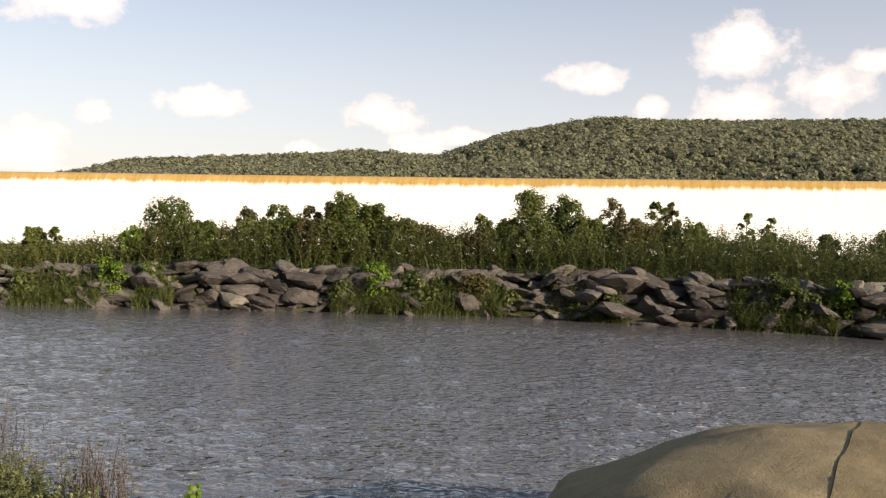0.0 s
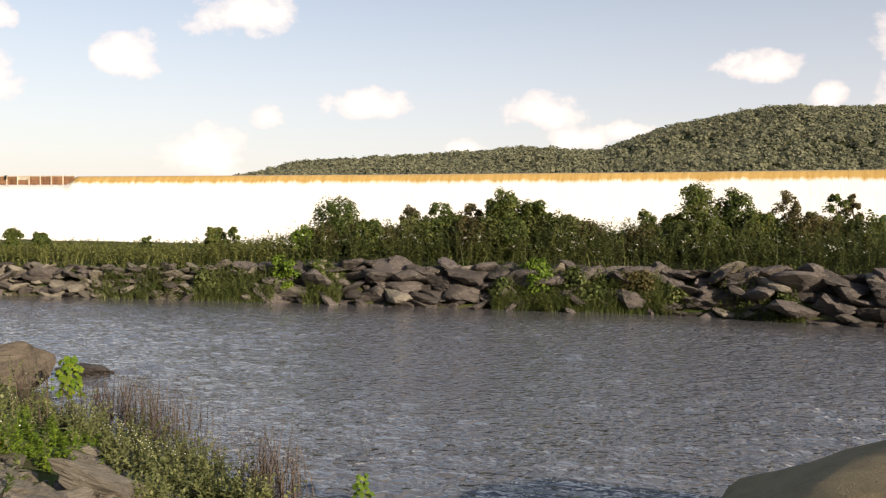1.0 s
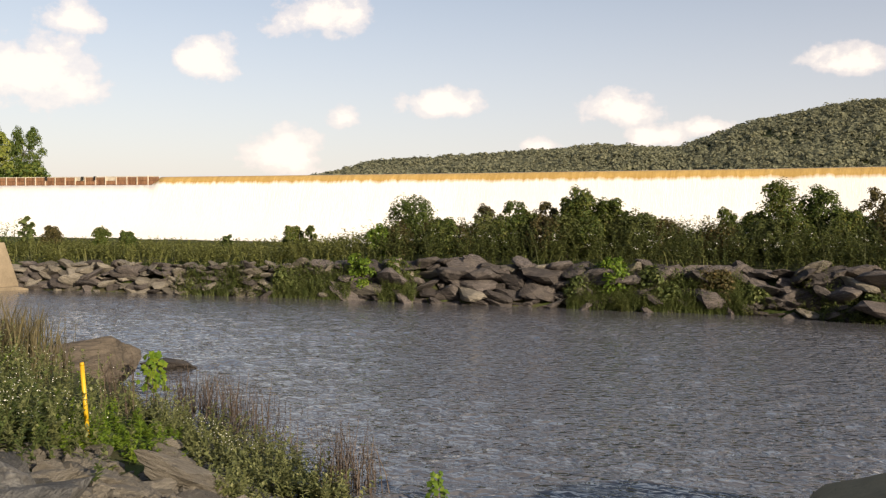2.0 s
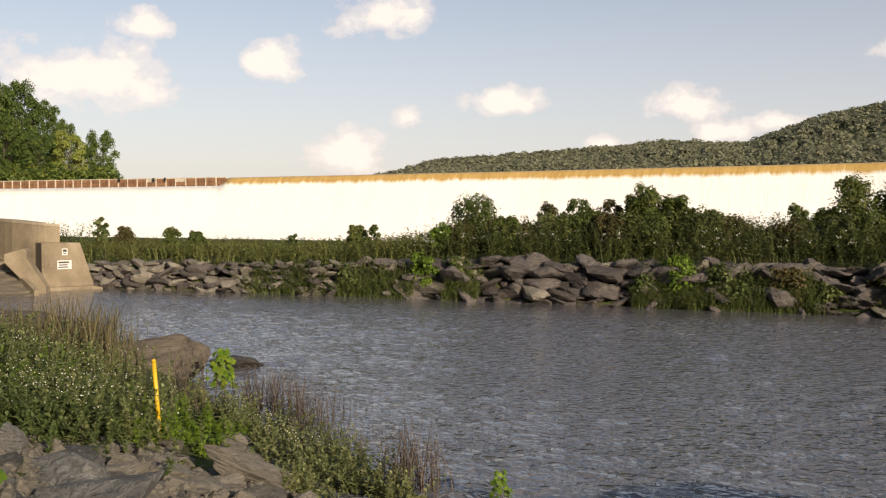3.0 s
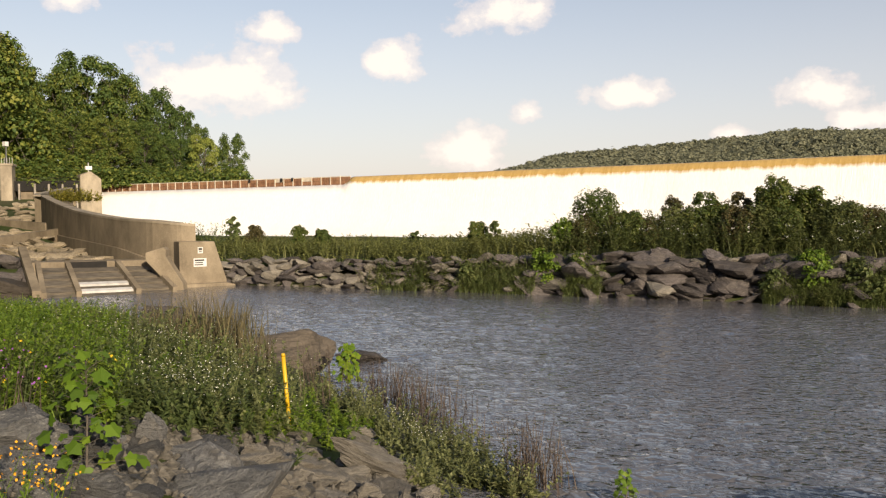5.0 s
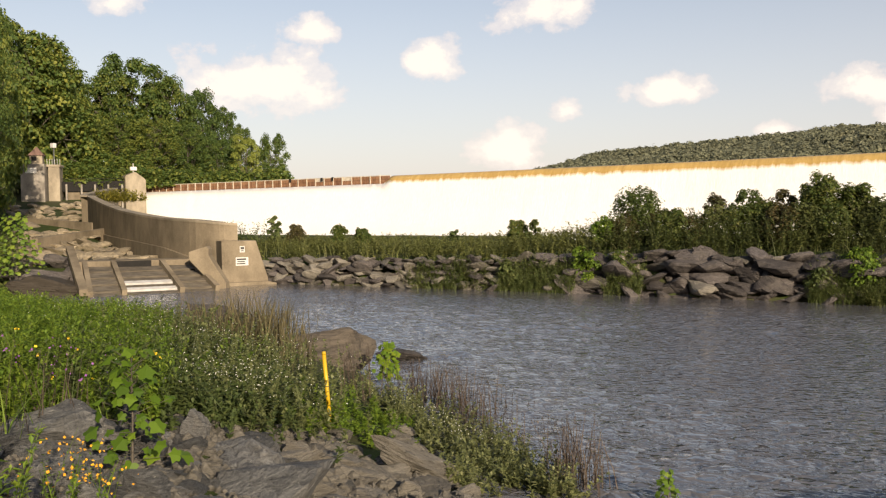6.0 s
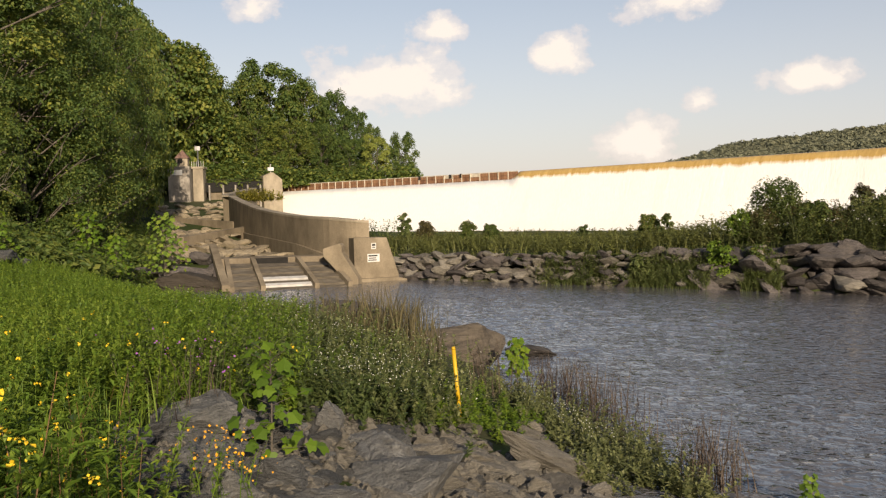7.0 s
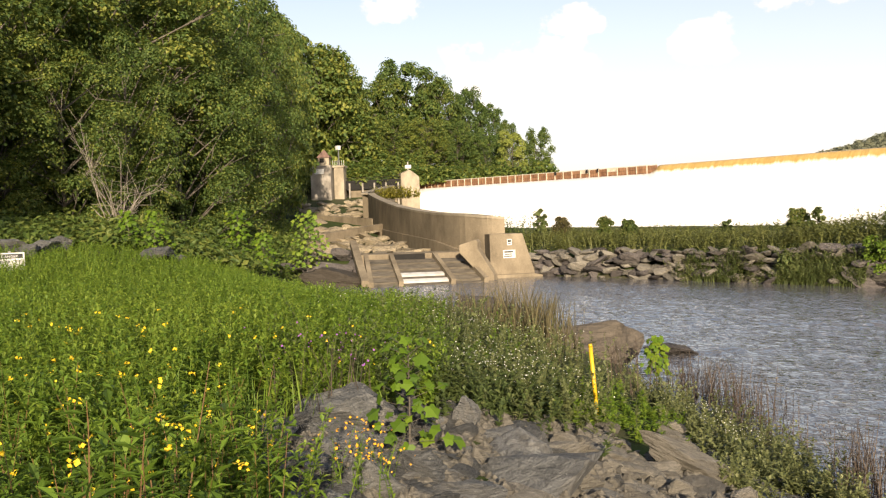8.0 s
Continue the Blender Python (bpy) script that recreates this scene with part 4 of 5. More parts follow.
def elevation_prism(bm, origin, along, profile, thick):
    """A profile of (length, height) points in an upright plane, thickened away from the viewpoint."""
    back = Vector((-along.y, along.x, 0)).normalized()
    if back.dot(origin) < 0:
        back = -back
    a = [bm.verts.new(origin + along * u + Vector((0, 0, z))) for u, z in profile]
    b = [bm.verts.new(origin + along * u + Vector((0, 0, z)) + back * thick) for u, z in profile]
    k = len(a)
    fs = [bm.faces.new(a), bm.faces.new(b[::-1])] + [bm.faces.new((a[i], b[i], b[(i + 1) % k], a[(i + 1) % k])) for i in range(k)]
    bmesh.ops.recalc_face_normals(bm, faces=fs)
    es = list({e for f in fs for e in f.edges})
    bmesh.ops.bevel(bm, geom=es, offset=0.04, segments=2, affect="EDGES", profile=0.6)


M_CONC_PALE = concrete_material("pale_concrete", (0.44, 0.38, 0.29), (0.16, 0.135, 0.10), 0.9)
M_WOOD = plain_material("grey_timber", (0.06, 0.05, 0.038), (0.17, 0.145, 0.11), 5.0, 0.85, 0.0, 0.4, (0.4, 0.4, 3))
M_FOAM = plain_material("white_water_on_boards", (0.42, 0.41, 0.39), (0.62, 0.61, 0.59), 4.0, 0.5, 0.0, 0.4, (1, 1, 0.3))
M_FLASH = plain_material("red_brown_boards", (0.14, 0.065, 0.035), (0.33, 0.18, 0.10), 2.0, 0.85, 0.0, 0.4, (2, 2, 0.4))
M_FLASH_PALE = plain_material("bleached_timber", (0.42, 0.36, 0.28), (0.66, 0.60, 0.50), 3.0, 0.8)
M_DARK = plain_material("dark_steel", (0.007, 0.007, 0.006), (0.018, 0.016, 0.015), 5.0, 0.95, 0.0)
M_SIGN = plain_material("white_sign", (0.52, 0.51, 0.49), (0.64, 0.63, 0.61), 3.0, 0.45, 0.0, 0.02)
M_INK = plain_material("black_ink", (0.015, 0.015, 0.015), (0.03, 0.03, 0.03), 3.0, 0.5, 0.0, 0.0)
M_ROOF = plain_material("rusty_roof", (0.10, 0.055, 0.042), (0.19, 0.115, 0.09), 3.0, 0.8)
M_YELLOW = plain_material("yellow_plastic", (0.52, 0.32, 0.012), (0.62, 0.40, 0.02), 4.0, 0.45, 0.0, 0.05)
M_STEEL = plain_material("galvanised_steel", (0.22, 0.22, 0.21), (0.36, 0.36, 0.35), 20.0, 0.45, 0.8, 0.05)


def build_ladder():
    root = tagged(new("fish_ladder"), "weathered concrete fish ladder with a curved wall and timber steps", "fish ladder")
    # curved training wall
    az = [42.5, 43.5, 45.3, 47.1, 48.4, 49.4, 50.1, 50.55, 51.0, 51.25, 51.2, 50.8, 50.2, 49.5]
    dd = [44.9, 44.7, 46.0, 50.0, 54.5, 60.0, 66.0, 72.0, 80.0, 88.0, 97.0, 106.0, 116.0, 126.0]
    ee = [-0.0107, -0.0095, -0.006, -0.0034, 0.001, 0.0052, 0.0102, 0.0142, 0.0185, 0.0215, 0.0235, 0.0255, 0.028, 0.030]
    be = [-0.085, -0.0600, -0.0450, -0.0325, -0.0268, -0.0225, -0.0195, -0.0165, -0.013, -0.009, -0.004, 0.0, 0.004, 0.008]
    t = np.arange(len(az))
    f = np.linspace(0, len(az) - 1, 64)
    A, D, E, B = (np.interp(f, t, q) for q in (az, dd, ee, be))
    for q in range(2):
        A[1:-1], D[1:-1], E[1:-1] = ((v[:-2] + 2 * v[1:-1] + v[2:]) / 4 for v in (A, D, E))
    plan = [polar(a, d) for a, d in zip(A, D)]
    bm = bmesh.new()
    strip_wall(bm, plan, 3.4 + E * D, np.minimum(3.4 + B * D - 2.5, land(*np.array(plan).T) - 0.6), 0.55)
    part("curved_wall", bm, M_CONC, root, "curved concrete wall with dark water stains")
    # coping strip; its paler concrete paints the light on the wall's rim
    bm = bmesh.new()
    rim = [polar(a, d - 0.05) for a, d in zip(A, D)]
    strip_wall(bm, rim, 3.4 + E * D + 0.10, 3.4 + E * D - 0.02, 0.65)
    part("coping", bm, M_CONC_PALE, root, "coping along the wall top, paler to stand in for rim light")
    bm = bmesh.new()
    k = slice(8, 56)
    out = [polar(a + 0.05, d - 0.35) for a, d in zip(A[k], D[k])]
    strip_wall(bm, out, 3.4 + B[k] * D[k], 3.4 + B[k] * D[k] - 1.6, 0.5)
    part("footing", bm, M_CONC, root)
    # end block with its sloping edge
    o = at(43.5, 44.0, 0)
    al = (at(40.4, 44.7, 0) - o).normalized()
    bm = bmesh.new()
    elevation_prism(bm, o, al, [(0, -0.8), (2.30, -0.8), (2.28, 0.30), (1.70, 2.16), (0.0, 2.18)], 1.1)
    part("end_block", bm, M_CONC, root, "sloping concrete end block with warning signs")
    bm = bmesh.new()
    elevation_prism(bm, o - al * 0.15 - Vector((*o.xy, 0)).normalized() * 0.3, al, [(0, -0.8), (2.85, -0.8), (2.85, 0.06), (2.4, 0.16), (0, 0.16)], 1.6)
    part("base_slab", bm, M_CONC, root)
    # sloping side wall of the steps
    o2 = at(45.5, 43.2, 0)
    al2 = (at(43.3, 42.6, 0) - o2).normalized()
    bm = bmesh.new()
    elevation_prism(bm, o2, al2, [(0.0, 1.35), (0.0, 1.72), (0.85, 1.98), (0.98, 1.85), (0.95, 1.55), (1.75, 0.28), (1.8, -0.6), (1.35, -0.6), (1.2, 0.1)], 0.55)
    part("side_wall", bm, M_CONC, root)
    # deck of boards in three bays between beams
    fl, fr = at(51.35, 40.8, 0.0), at(43.7, 41.6, 0.0)
    bl, br = at(51.6, 44.6, 1.12), at(45.2, 45.0, 1.05)
    def deck(u, v):
        return (fl * (1 - u) + fr * u) * (1 - v) + (bl * (1 - u) + br * u) * v
    for u0, u1 in ((0.03, 0.25), (0.28, 0.69), (0.72, 0.97)):
        for j in range(9):
            v0, v1 = j / 9 + 0.008, (j + 1) / 9 - 0.022
            lift = Vector((0, 0, 0.05 * (j % 2)))
            bm = bmesh.new()
            slab(bm, deck(u0, v0) + lift, deck(u1, v0) + lift, deck(u1, v1) + lift, deck(u0, v1) + lift, 0.10)
            wet = u0 == 0.28 and j in (1, 3)
            part("board", bm, M_FOAM if wet else M_WOOD, root, "board under a skin of white water" if wet else "")
    for u in (0.015, 0.265, 0.705, 0.985):
        bm = bmesh.new()
        beam(bm, deck(u, -0.02), deck(u, 1.02), 0.22, 0.26)
        part("beam", bm, M_CONC, root)
    bm = bmesh.new()
    slab(bm, deck(0, 0) - Vector((0, 0, 0.35)), deck(1, 0) - Vector((0, 0, 0.35)), deck(1, 1) - Vector((0, 0, 0.3)), deck(0, 1) - Vector((0, 0, 0.3)), 0.8)
    part("deck_base", bm, M_CONC, root)
    bm = bmesh.new()
    prism(bm, [polar(51.9, 44.7), polar(45.0, 45.2), polar(45.2, 46.6), polar(51.9, 46.4)], -0.3, [1.35, 1.3, 1.3, 1.35], 0.05)
    part("headwall", bm, M_CONC, root)
    # no opening is cut; a thin near-black strip gives the slot's shade
    bm = bmesh.new()
    prism(bm, [polar(49.8, 44.5), polar(47.7, 44.6), polar(47.7, 44.75), polar(49.8, 44.65)], 1.0, 1.32)
    part("slot", bm, M_DARK, root, "dark strip painting the shade of a slot in the headwall")
    bm = bmesh.new()
    beam(bm, at(51.6, 40.6, 0.05), at(52.3, 46.5, 1.75), 0.35, 0.30)
    part("left_kerb", bm, M_CONC, root)
    # low weir walls across the dry channel
    for (a0, d0, z0), (a1, d1, z1), hgt in (((54.6, 90, 3.45), (50.9, 80, 2.95), 0.75), ((54.2, 62, 2.12), (50.3, 70, 2.60), 0.75)):
        bm = bmesh.new()
        p, q = at(a0, d0, z0), at(a1, d1, z1)
        beam(bm, p - Vector((0, 0, hgt + 0.8)), q - Vector((0, 0, hgt + 0.8)), 0.45, hgt + 0.8)
        part("weir_wall", bm, M_CONC, root)
    # signs on the end block
    face = -Vector((-al.y, al.x, 0))
    if face.dot(o) > 0:
        face = -face
    def plate(name, u, z, w, h, bars, label):
        c = o + al * u + Vector((0, 0, z)) + face * 0.02
        m = Matrix((al, Vector((0, 0, 1)), -face)).transposed().to_4x4()
        m.translation = c
        b = bmesh.new()
        box(b, -w / 2, -h / 2, -0.012, w / 2, h / 2, 0.012, 0.0, m)
        pl = part(name, b, M_SIGN, root, label)
        for bx, by, bw, bh in bars:
            b = bmesh.new()
            box(b, (bx - bw / 2) * w, (by - bh / 2) * h, -0.022, (bx + bw / 2) * w, (by + bh / 2) * h, -0.013, 0.0, m)
            part("print_bar", b, M_INK, pl)
    plate("sign", 0.98, 1.16, 0.62, 0.40, [(-0.05, 0.27, 0.75, 0.2), (-0.08, -0.02, 0.6, 0.13), (-0.1, -0.27, 0.7, 0.13)], "white warning sign with black print")
    plate("small_sign", 1.0, 1.75, 0.24, 0.30, [(0, 0.18, 0.7, 0.4), (0, -0.25, 0.6, 0.14)], "small grey and white plate")
    return root


build_ladder()


# ---- gates, pier and gate house at the dam's end ----
def build_gates():
    root = tagged(new("sluice_gates"), "dark steel sluice gates between concrete posts", "sluice gate")
    l, r = at(53.3, 148, 0), at(49.15, 149, 0)
    def along(u, z, off=0.0):
        p = l * (1 - u) + r * u
        n = Vector((*p.xy, 0)).normalized()
        return Vector((p.x, p.y, z)) + n * off
    bm = bmesh.new()
    beam(bm, along(-0.02, 7.35, 0.6), along(1, 7.6, 0.6), 1.2, 1.5)
    part("walkway", bm, M_DARK, root, "dark steel walkway over the gates")
    bm = bmesh.new()
    beam(bm, along(0, 9.3, 0.1), along(1, 9.45, 0.1), 0.06, 0.07)
    part("rail", bm, M_DARK, root)
    for u in np.linspace(0.02, 0.98, 12):
        bm = bmesh.new()
        beam(bm, along(u - 0.003, 8.8, 0.1), along(u + 0.003, 8.8, 0.1), 0.06, 0.55)
        part("rail_post", bm, M_DARK, root)
    for u in (0.0, 0.22, 0.42, 0.60, 0.78, 0.97):
        bm = bmesh.new()
        beam(bm, along(u - 0.012, 4.6, -0.2), along(u + 0.012, 4.6, -0.2), 0.8, 3.9)
        part("gate_post", bm, M_CONC_OLD, root)
    for i, u in enumerate((0.11, 0.32, 0.51, 0.69, 0.875)):
        bm = bmesh.new()
        w = 0.08
        beam(bm, along(u - w, 4.4, 0.5), along(u + w, 4.4, 0.5), 0.3, 2.9 if i else 2.2)
        part("gate_leaf", bm, M_DARK if i == 0 else M_CONC, root, "" if i == 0 else "stained brown gate leaf")
    # pier with a gabled top and a lamp
    pier = tagged(new("gate_pier"), "pale concrete pier with a gabled top and small white lamp", "pier")
    c = at(48.6, 150, 0)
    turn = Matrix.Translation(c) @ Matrix.Rotation(radians(48.6 + 12), 4, "Z")
    bm = bmesh.new()
    pr = [(-1.55, 2.0), (1.55, 2.0), (1.55, 9.3), (0.0, 10.5), (-1.55, 9.9)]
    a = [bm.verts.new(turn @ Vector((x, -1.6, z))) for x, z in pr]
    b = [bm.verts.new(turn @ Vector((x, 2.2, z))) for x, z in pr]
    fs = [bm.faces.new(a), bm.faces.new(b[::-1])] + [bm.faces.new((a[i], b[i], b[(i + 1) % 5], a[(i + 1) % 5])) for i in range(5)]
    bmesh.ops.bevel(bm, geom=list({e for f in fs for e in f.edges}), offset=0.08, segments=2, affect="EDGES")
    part("body", bm, M_CONC_PALE, pier)
    bm = bmesh.new()
    box(bm, -0.08, -0.1, 10.3, 0.08, 0.1, 11.9, 0.02, turn)
    part("lamp_post", bm, M_STEEL, pier)
    bm = bmesh.new()
    box(bm, -0.5, -0.35, 10.75, 0.5, 0.35, 11.35, 0.08, turn)
    part("lamp", bm, M_SIGN, pier, "white lamp housing")
    # gate house
    house = tagged(new("gate_house"), "tall stained concrete gate house with a small rusty-roofed hut", "gate house")
    c = at(53.9, 146, 0)
    turn = Matrix.Translation(c) @ Matrix.Rotation(radians(53.9 - 10), 4, "Z")
    bm = bmesh.new()
    prism(bm, [(turn @ Vector(p)).xy[:] for p in ((-2.4, 0, 0), (1.0, -0.4, 0), (1.2, 4, 0), (-2.4, 4, 0))], 2.5, [11.4, 11.5, 11.5, 11.4], 0.08)
    part("tower", bm, M_CONC_OLD, house, "cracked grey tower with white streaks")
    bm = bmesh.new()
    prism(bm, [(turn @ Vector(p)).xy[:] for p in ((1.3, 0.9, 0), (2.9, 0.9, 0), (2.9, 4, 0), (1.3, 4, 0))], 3.0, 11.1, 0.06)
    part("annex", bm, M_CONC_PALE, house)
    bm = bmesh.new()
    box(bm, 1.1, 0.7, 11.1, 3.1, 4.2, 11.45, 0.04, turn)
    part("cornice", bm, M_CONC_PALE, house)
    bm = bmesh.new()
    box(bm, -1.2, 0.6, 11.42, 0.6, 2.4, 12.8, 0.05, turn)
    part("hut", bm, M_CONC_PALE, house)
    bm = bmesh.new()
    rv = [bm.verts.new(turn @ Vector(p)) for p in ((-1.4, 0.4, 12.8), (0.8, 0.4, 12.8), (0.8, 2.6, 12.8), (-1.4, 2.6, 12.8), (-0.3, 1.5, 14.2))]
    for q in ((0, 1, 4), (1, 2, 4), (2, 3, 4), (3, 0, 4), (3, 2, 1, 0)):
        bm.faces.new([rv[i] for i in q])
    part("roof", bm, M_ROOF, house, "rusty red pyramid roof")
    bm = bmesh.new()
    box(bm, -0.9, 0.55, 12.0, -0.2, 0.62, 12.7, 0.0, turn)
    part("window", bm, M_DARK, house)
    bm = bmesh.new()
    box(bm, -1.6, -0.42, 10.1, -0.1, -0.30, 10.9, 0.0, turn)
    part("notice", bm, M_SIGN, house, "faded white notice board")
    for x in np.linspace(1.2, 3.0, 6):
        bm = bmesh.new()
        box(bm, x - 0.03, 0.8, 11.45, x + 0.03, 0.86, 12.3, 0.0, turn)
        part("rail_post", bm, M_STEEL, house)
    mast = tagged(new("lamp_mast"), "thin steel mast carrying a white floodlight", "lamp mast")
    p = at(53.0, 147, 11.3)
    bm = bmesh.new()
    box(bm, p.x - 0.07, p.y - 0.07, p.z - 0.1, p.x + 0.07, p.y + 0.07, p.z + 3.2)
    part("pole", bm, M_STEEL, mast)
    bm = bmesh.new()
    box(bm, p.x - 0.4, p.y - 0.3, p.z + 2.7, p.x + 0.3, p.y + 0.3, p.z + 3.4, 0.08)
    part("floodlight", bm, M_SIGN, mast)


build_gates()


# ---- flashboards on the crest ----
def build_flashboards():
    root = tagged(new("flashboards"), "row of red-brown wooden flashboards with pale posts on the crest", "flashboards")
    rng = random.Random(4)
    step = 1.65
    for i in range(30):
        u0 = i * step
        p, n = dam_line(u0 + step / 2)
        al = Vector((-n.y, n.x, 0))
        m = Matrix((al, n, Vector((0, 0, 1)))).transposed().to_4x4()
        m.translation = p + n * (0.55 + rng.uniform(-0.04, 0.04))
        pale = 20 < i < 28 and i % 3 == 1
        for j in range(3):
            bm = bmesh.new()
            z = CREST - 1.45 + j * 0.48
            box(bm, -step / 2 + 0.05, -0.05, z, step / 2 - 0.05, 0.05 + 0.02 * rng.random(), z + 0.45, 0.0, m)
            part("board", bm, M_FLASH_PALE if pale and j == 2 else M_FLASH, root)
        bm = bmesh.new()
        box(bm, -step / 2 - 0.06, -0.02, CREST - 1.7, -step / 2 + 0.06, 0.16, CREST + rng.uniform(0.0, 0.12), 0.0, m)
        part("post", bm, M_FLASH_PALE, root, "bleached timber post")
        bm = bmesh.new()
        box(bm, -step / 2, -0.10, CREST - 0.02, step / 2, 0.10, CREST + 0.07, 0.0, m)
        part("cap_rail", bm, M_FLASH_PALE, root)
    for u, h in ((31.5, 0.12), (37.5, 0.08), (39.5, 0.1)):
        p, n = dam_line(u)
        bm = bmesh.new()
        box(bm, p.x - 0.12, p.y - 0.8, CREST - 0.4, p.x + 0.12, p.y - 0.5, CREST + h)
        part("tall_post", bm, M_DARK, root)


build_flashboards()


# ---- yellow marker post and the danger sign in the weeds ----
def marker_post():
    root = tagged(new("marker_post"), "slim yellow plastic marker post leaning slightly", "marker post")
    g = float(land(-6.94, 9.23))
    m = pose(-6.94, 9.23, g, 2, -4, 37)
    bm = bmesh.new()
    r = bmesh.ops.create_cone(bm, cap_ends=True, segments=14, radius1=0.027, radius2=0.026, depth=1.09)
    bmesh.ops.transform(bm, matrix=m @ Matrix.Translation((0, 0, 0.425)), verts=r["verts"])
    part("tube", bm, M_YELLOW, root, smooth=True)
    bm = bmesh.new()
    r = bmesh.ops.create_cone(bm, cap_ends=True, segments=14, radius1=0.031, radius2=0.022, depth=0.04)
    bmesh.ops.transform(bm, matrix=m @ Matrix.Translation((0, 0, 0.971)), verts=r["verts"])
    part("cap", bm, M_YELLOW, root, smooth=True)


def danger_sign():
    root = tagged(new("danger_sign"), "white danger sign with black lettering on a steel post", "sign")
    x, y = polar(72.55, 24.0)
    g = float(land(x, y))
    m = pose(x, y, 0, 0, 0, 72.55 + 4)
    bm = bmesh.new()
    box(bm, -0.03, 0.01, g - 0.3, 0.03, 0.05, 2.8, 0.0, m)
    part("post", bm, M_STEEL, root)
    bm = bmesh.new()
    box(bm, -0.33, -0.012, 2.32, 0.33, 0.008, 2.76, 0.0, m)
    pl = part("plate", bm, M_SIGN, root)
    bm = bmesh.new()
    box(bm, -0.29, -0.02, 2.62, 0.29, -0.0125, 2.73, 0.0, m)
    part("header", bm, M_INK, pl)
    for text, z, size, mat in (("DANGER", 2.64, 0.092, M_SIGN), ("KEEP OFF", 2.49, 0.118, M_INK), ("ROCKS", 2.352, 0.118, M_INK)):
        cu = bpy.data.curves.new("lettering", "FONT")
        cu.body, cu.size, cu.align_x, cu.extrude = text, size, "CENTER", 0.002
        tmp = bpy.data.objects.new("lettering", cu)
        scene.collection.objects.link(tmp)
        me = bpy.data.meshes.new_from_object(tmp.evaluated_get(bpy.context.evaluated_depsgraph_get()))
        bpy.data.objects.remove(tmp)
        me.materials.clear()
        me.materials.append(mat)
        ob = new("lettering", me)
        ob.parent = pl
        ob.matrix_basis = m @ pose(0, -0.024 if mat is M_SIGN else -0.016, z, 90, 0, 0)


marker_post()
danger_sign()

# ---- bank vegetation across the water ----
def far_y(x):
    return np.interp(x, FAR_X, FAR_Y)


def berm_weeds():
    rng = np.random.default_rng(41)
    p = scatter(rng, 19000, -36, 34, 20, 56, lambda x, y: (y > far_y(x) + 1.3) & (y < far_y(x) + 13) & (rng.random(len(x)) < np.clip(1.5 - (y - far_y(x)) / 13, 0.2, 1)))
    tall = np.interp(p[:, 0], [-36, -16, -13, 16, 34], [0.8, 0.9, 1.3, 1.35, 1.0])
    h = tall * (0.65 + 0.6 * rng.random(len(p)))
    h *= np.interp(p[:, 0], [-20, -13, 12, 18], [0.85, 1.12, 1.22, 1.05])
    # left of x = -13.5 the lighter leaf colour stands in for sun
    for q, mat, label in ((p[:, 0] > -13.5, M_BERM, "tall dark green weeds along the top of the bank"), (p[:, 0] <= -13.5, M_SUNLIT_GRASS, "weeds along the top of the bank, sunlight put into their yellow-green")):
        ob = plants("bank_weeds", p[q], land(p[q, 0], p[q, 1]), h[q], 26, 0.24, [mat, mat], rng, 0.26, 0.30, 0.35, 0.007)
        tagged(ob, label, "weeds", kind="stuff")
    p = scatter(rng, 15000, -36, 34, 20, 50, lambda x, y: (y > far_y(x) + 1.1) & (y < far_y(x) + 7))
    # same split for the grass: painted sunlight on the left part
    for q, mat, label in ((p[:, 0] > -13.5, M_BERM, "long olive green grass on the bank"), (p[:, 0] <= -13.5, M_SUNLIT_GRASS, "long grass on the bank, sunlight put into its pale green")):
        ob = blades("bank_grass", p[q], land(p[q, 0], p[q, 1]), 0.45 + 0.6 * rng.random(int(q.sum())), 0.012, 0.45, mat, rng)
        tagged(ob, label, "grass", kind="stuff")
    # small white flower heads
    p = scatter(rng, 900, -14, 20, 20, 44, lambda x, y: (y > far_y(x) + 1.5) & (y < far_y(x) + 5))
    z = land(p[:, 0], p[:, 1]) + 0.75 + 0.45 * rng.random(len(p))
    pos = np.repeat(np.column_stack([p, z]), 5, 0) + rng.normal(size=(len(p) * 5, 3)) * [0.07, 0.07, 0.03]
    v, f = leaf_quads(pos, unit(rng.normal(size=pos.shape) * 0.4 + [0, -0.3, 1]), 0.05, rng, 0.9)
    tagged(new("white_flowers", mesh_np("white_flowers", v, f, [M_PETAL])), "small white flower heads among the bank weeds", "flowers", kind="stuff")
    # creeping plants over the stones
    c = scatter(rng, 420, -25, 18, 20, 38, lambda x, y: (y > far_y(x) - 0.6) & (y < far_y(x) + 0.7))
    wish = np.interp(c[:, 0], [-20, -17, -14, -8, -4.5, -3, 2.2, 3.2, 9, 10.5, 14, 15, 18], [0.1, 0.9, 0.55, 0.15, 0.3, 1, 1, 0.25, 0.2, 0.9, 1, 0.4, 0.3])
    c = c[rng.random(len(c)) < wish]
    q = np.repeat(c, 26, 0) + rng.normal(size=(len(c) * 26, 2)) * [0.38, 0.22]
    rise = np.clip((q[:, 1] - far_y(q[:, 0]) + 0.3) / 0.62, 0.0, 1.7)
    ob = plants("creeping_weeds", q, rise, 0.3 + 0.45 * rng.random(len(q)), 14, 0.15, [M_BERM, M_BERM], rng, 0.28, 0.4, 0.3, 0.006)
    tagged(ob, "green and brown creeping weeds over the bank stones", "weeds", kind="stuff")


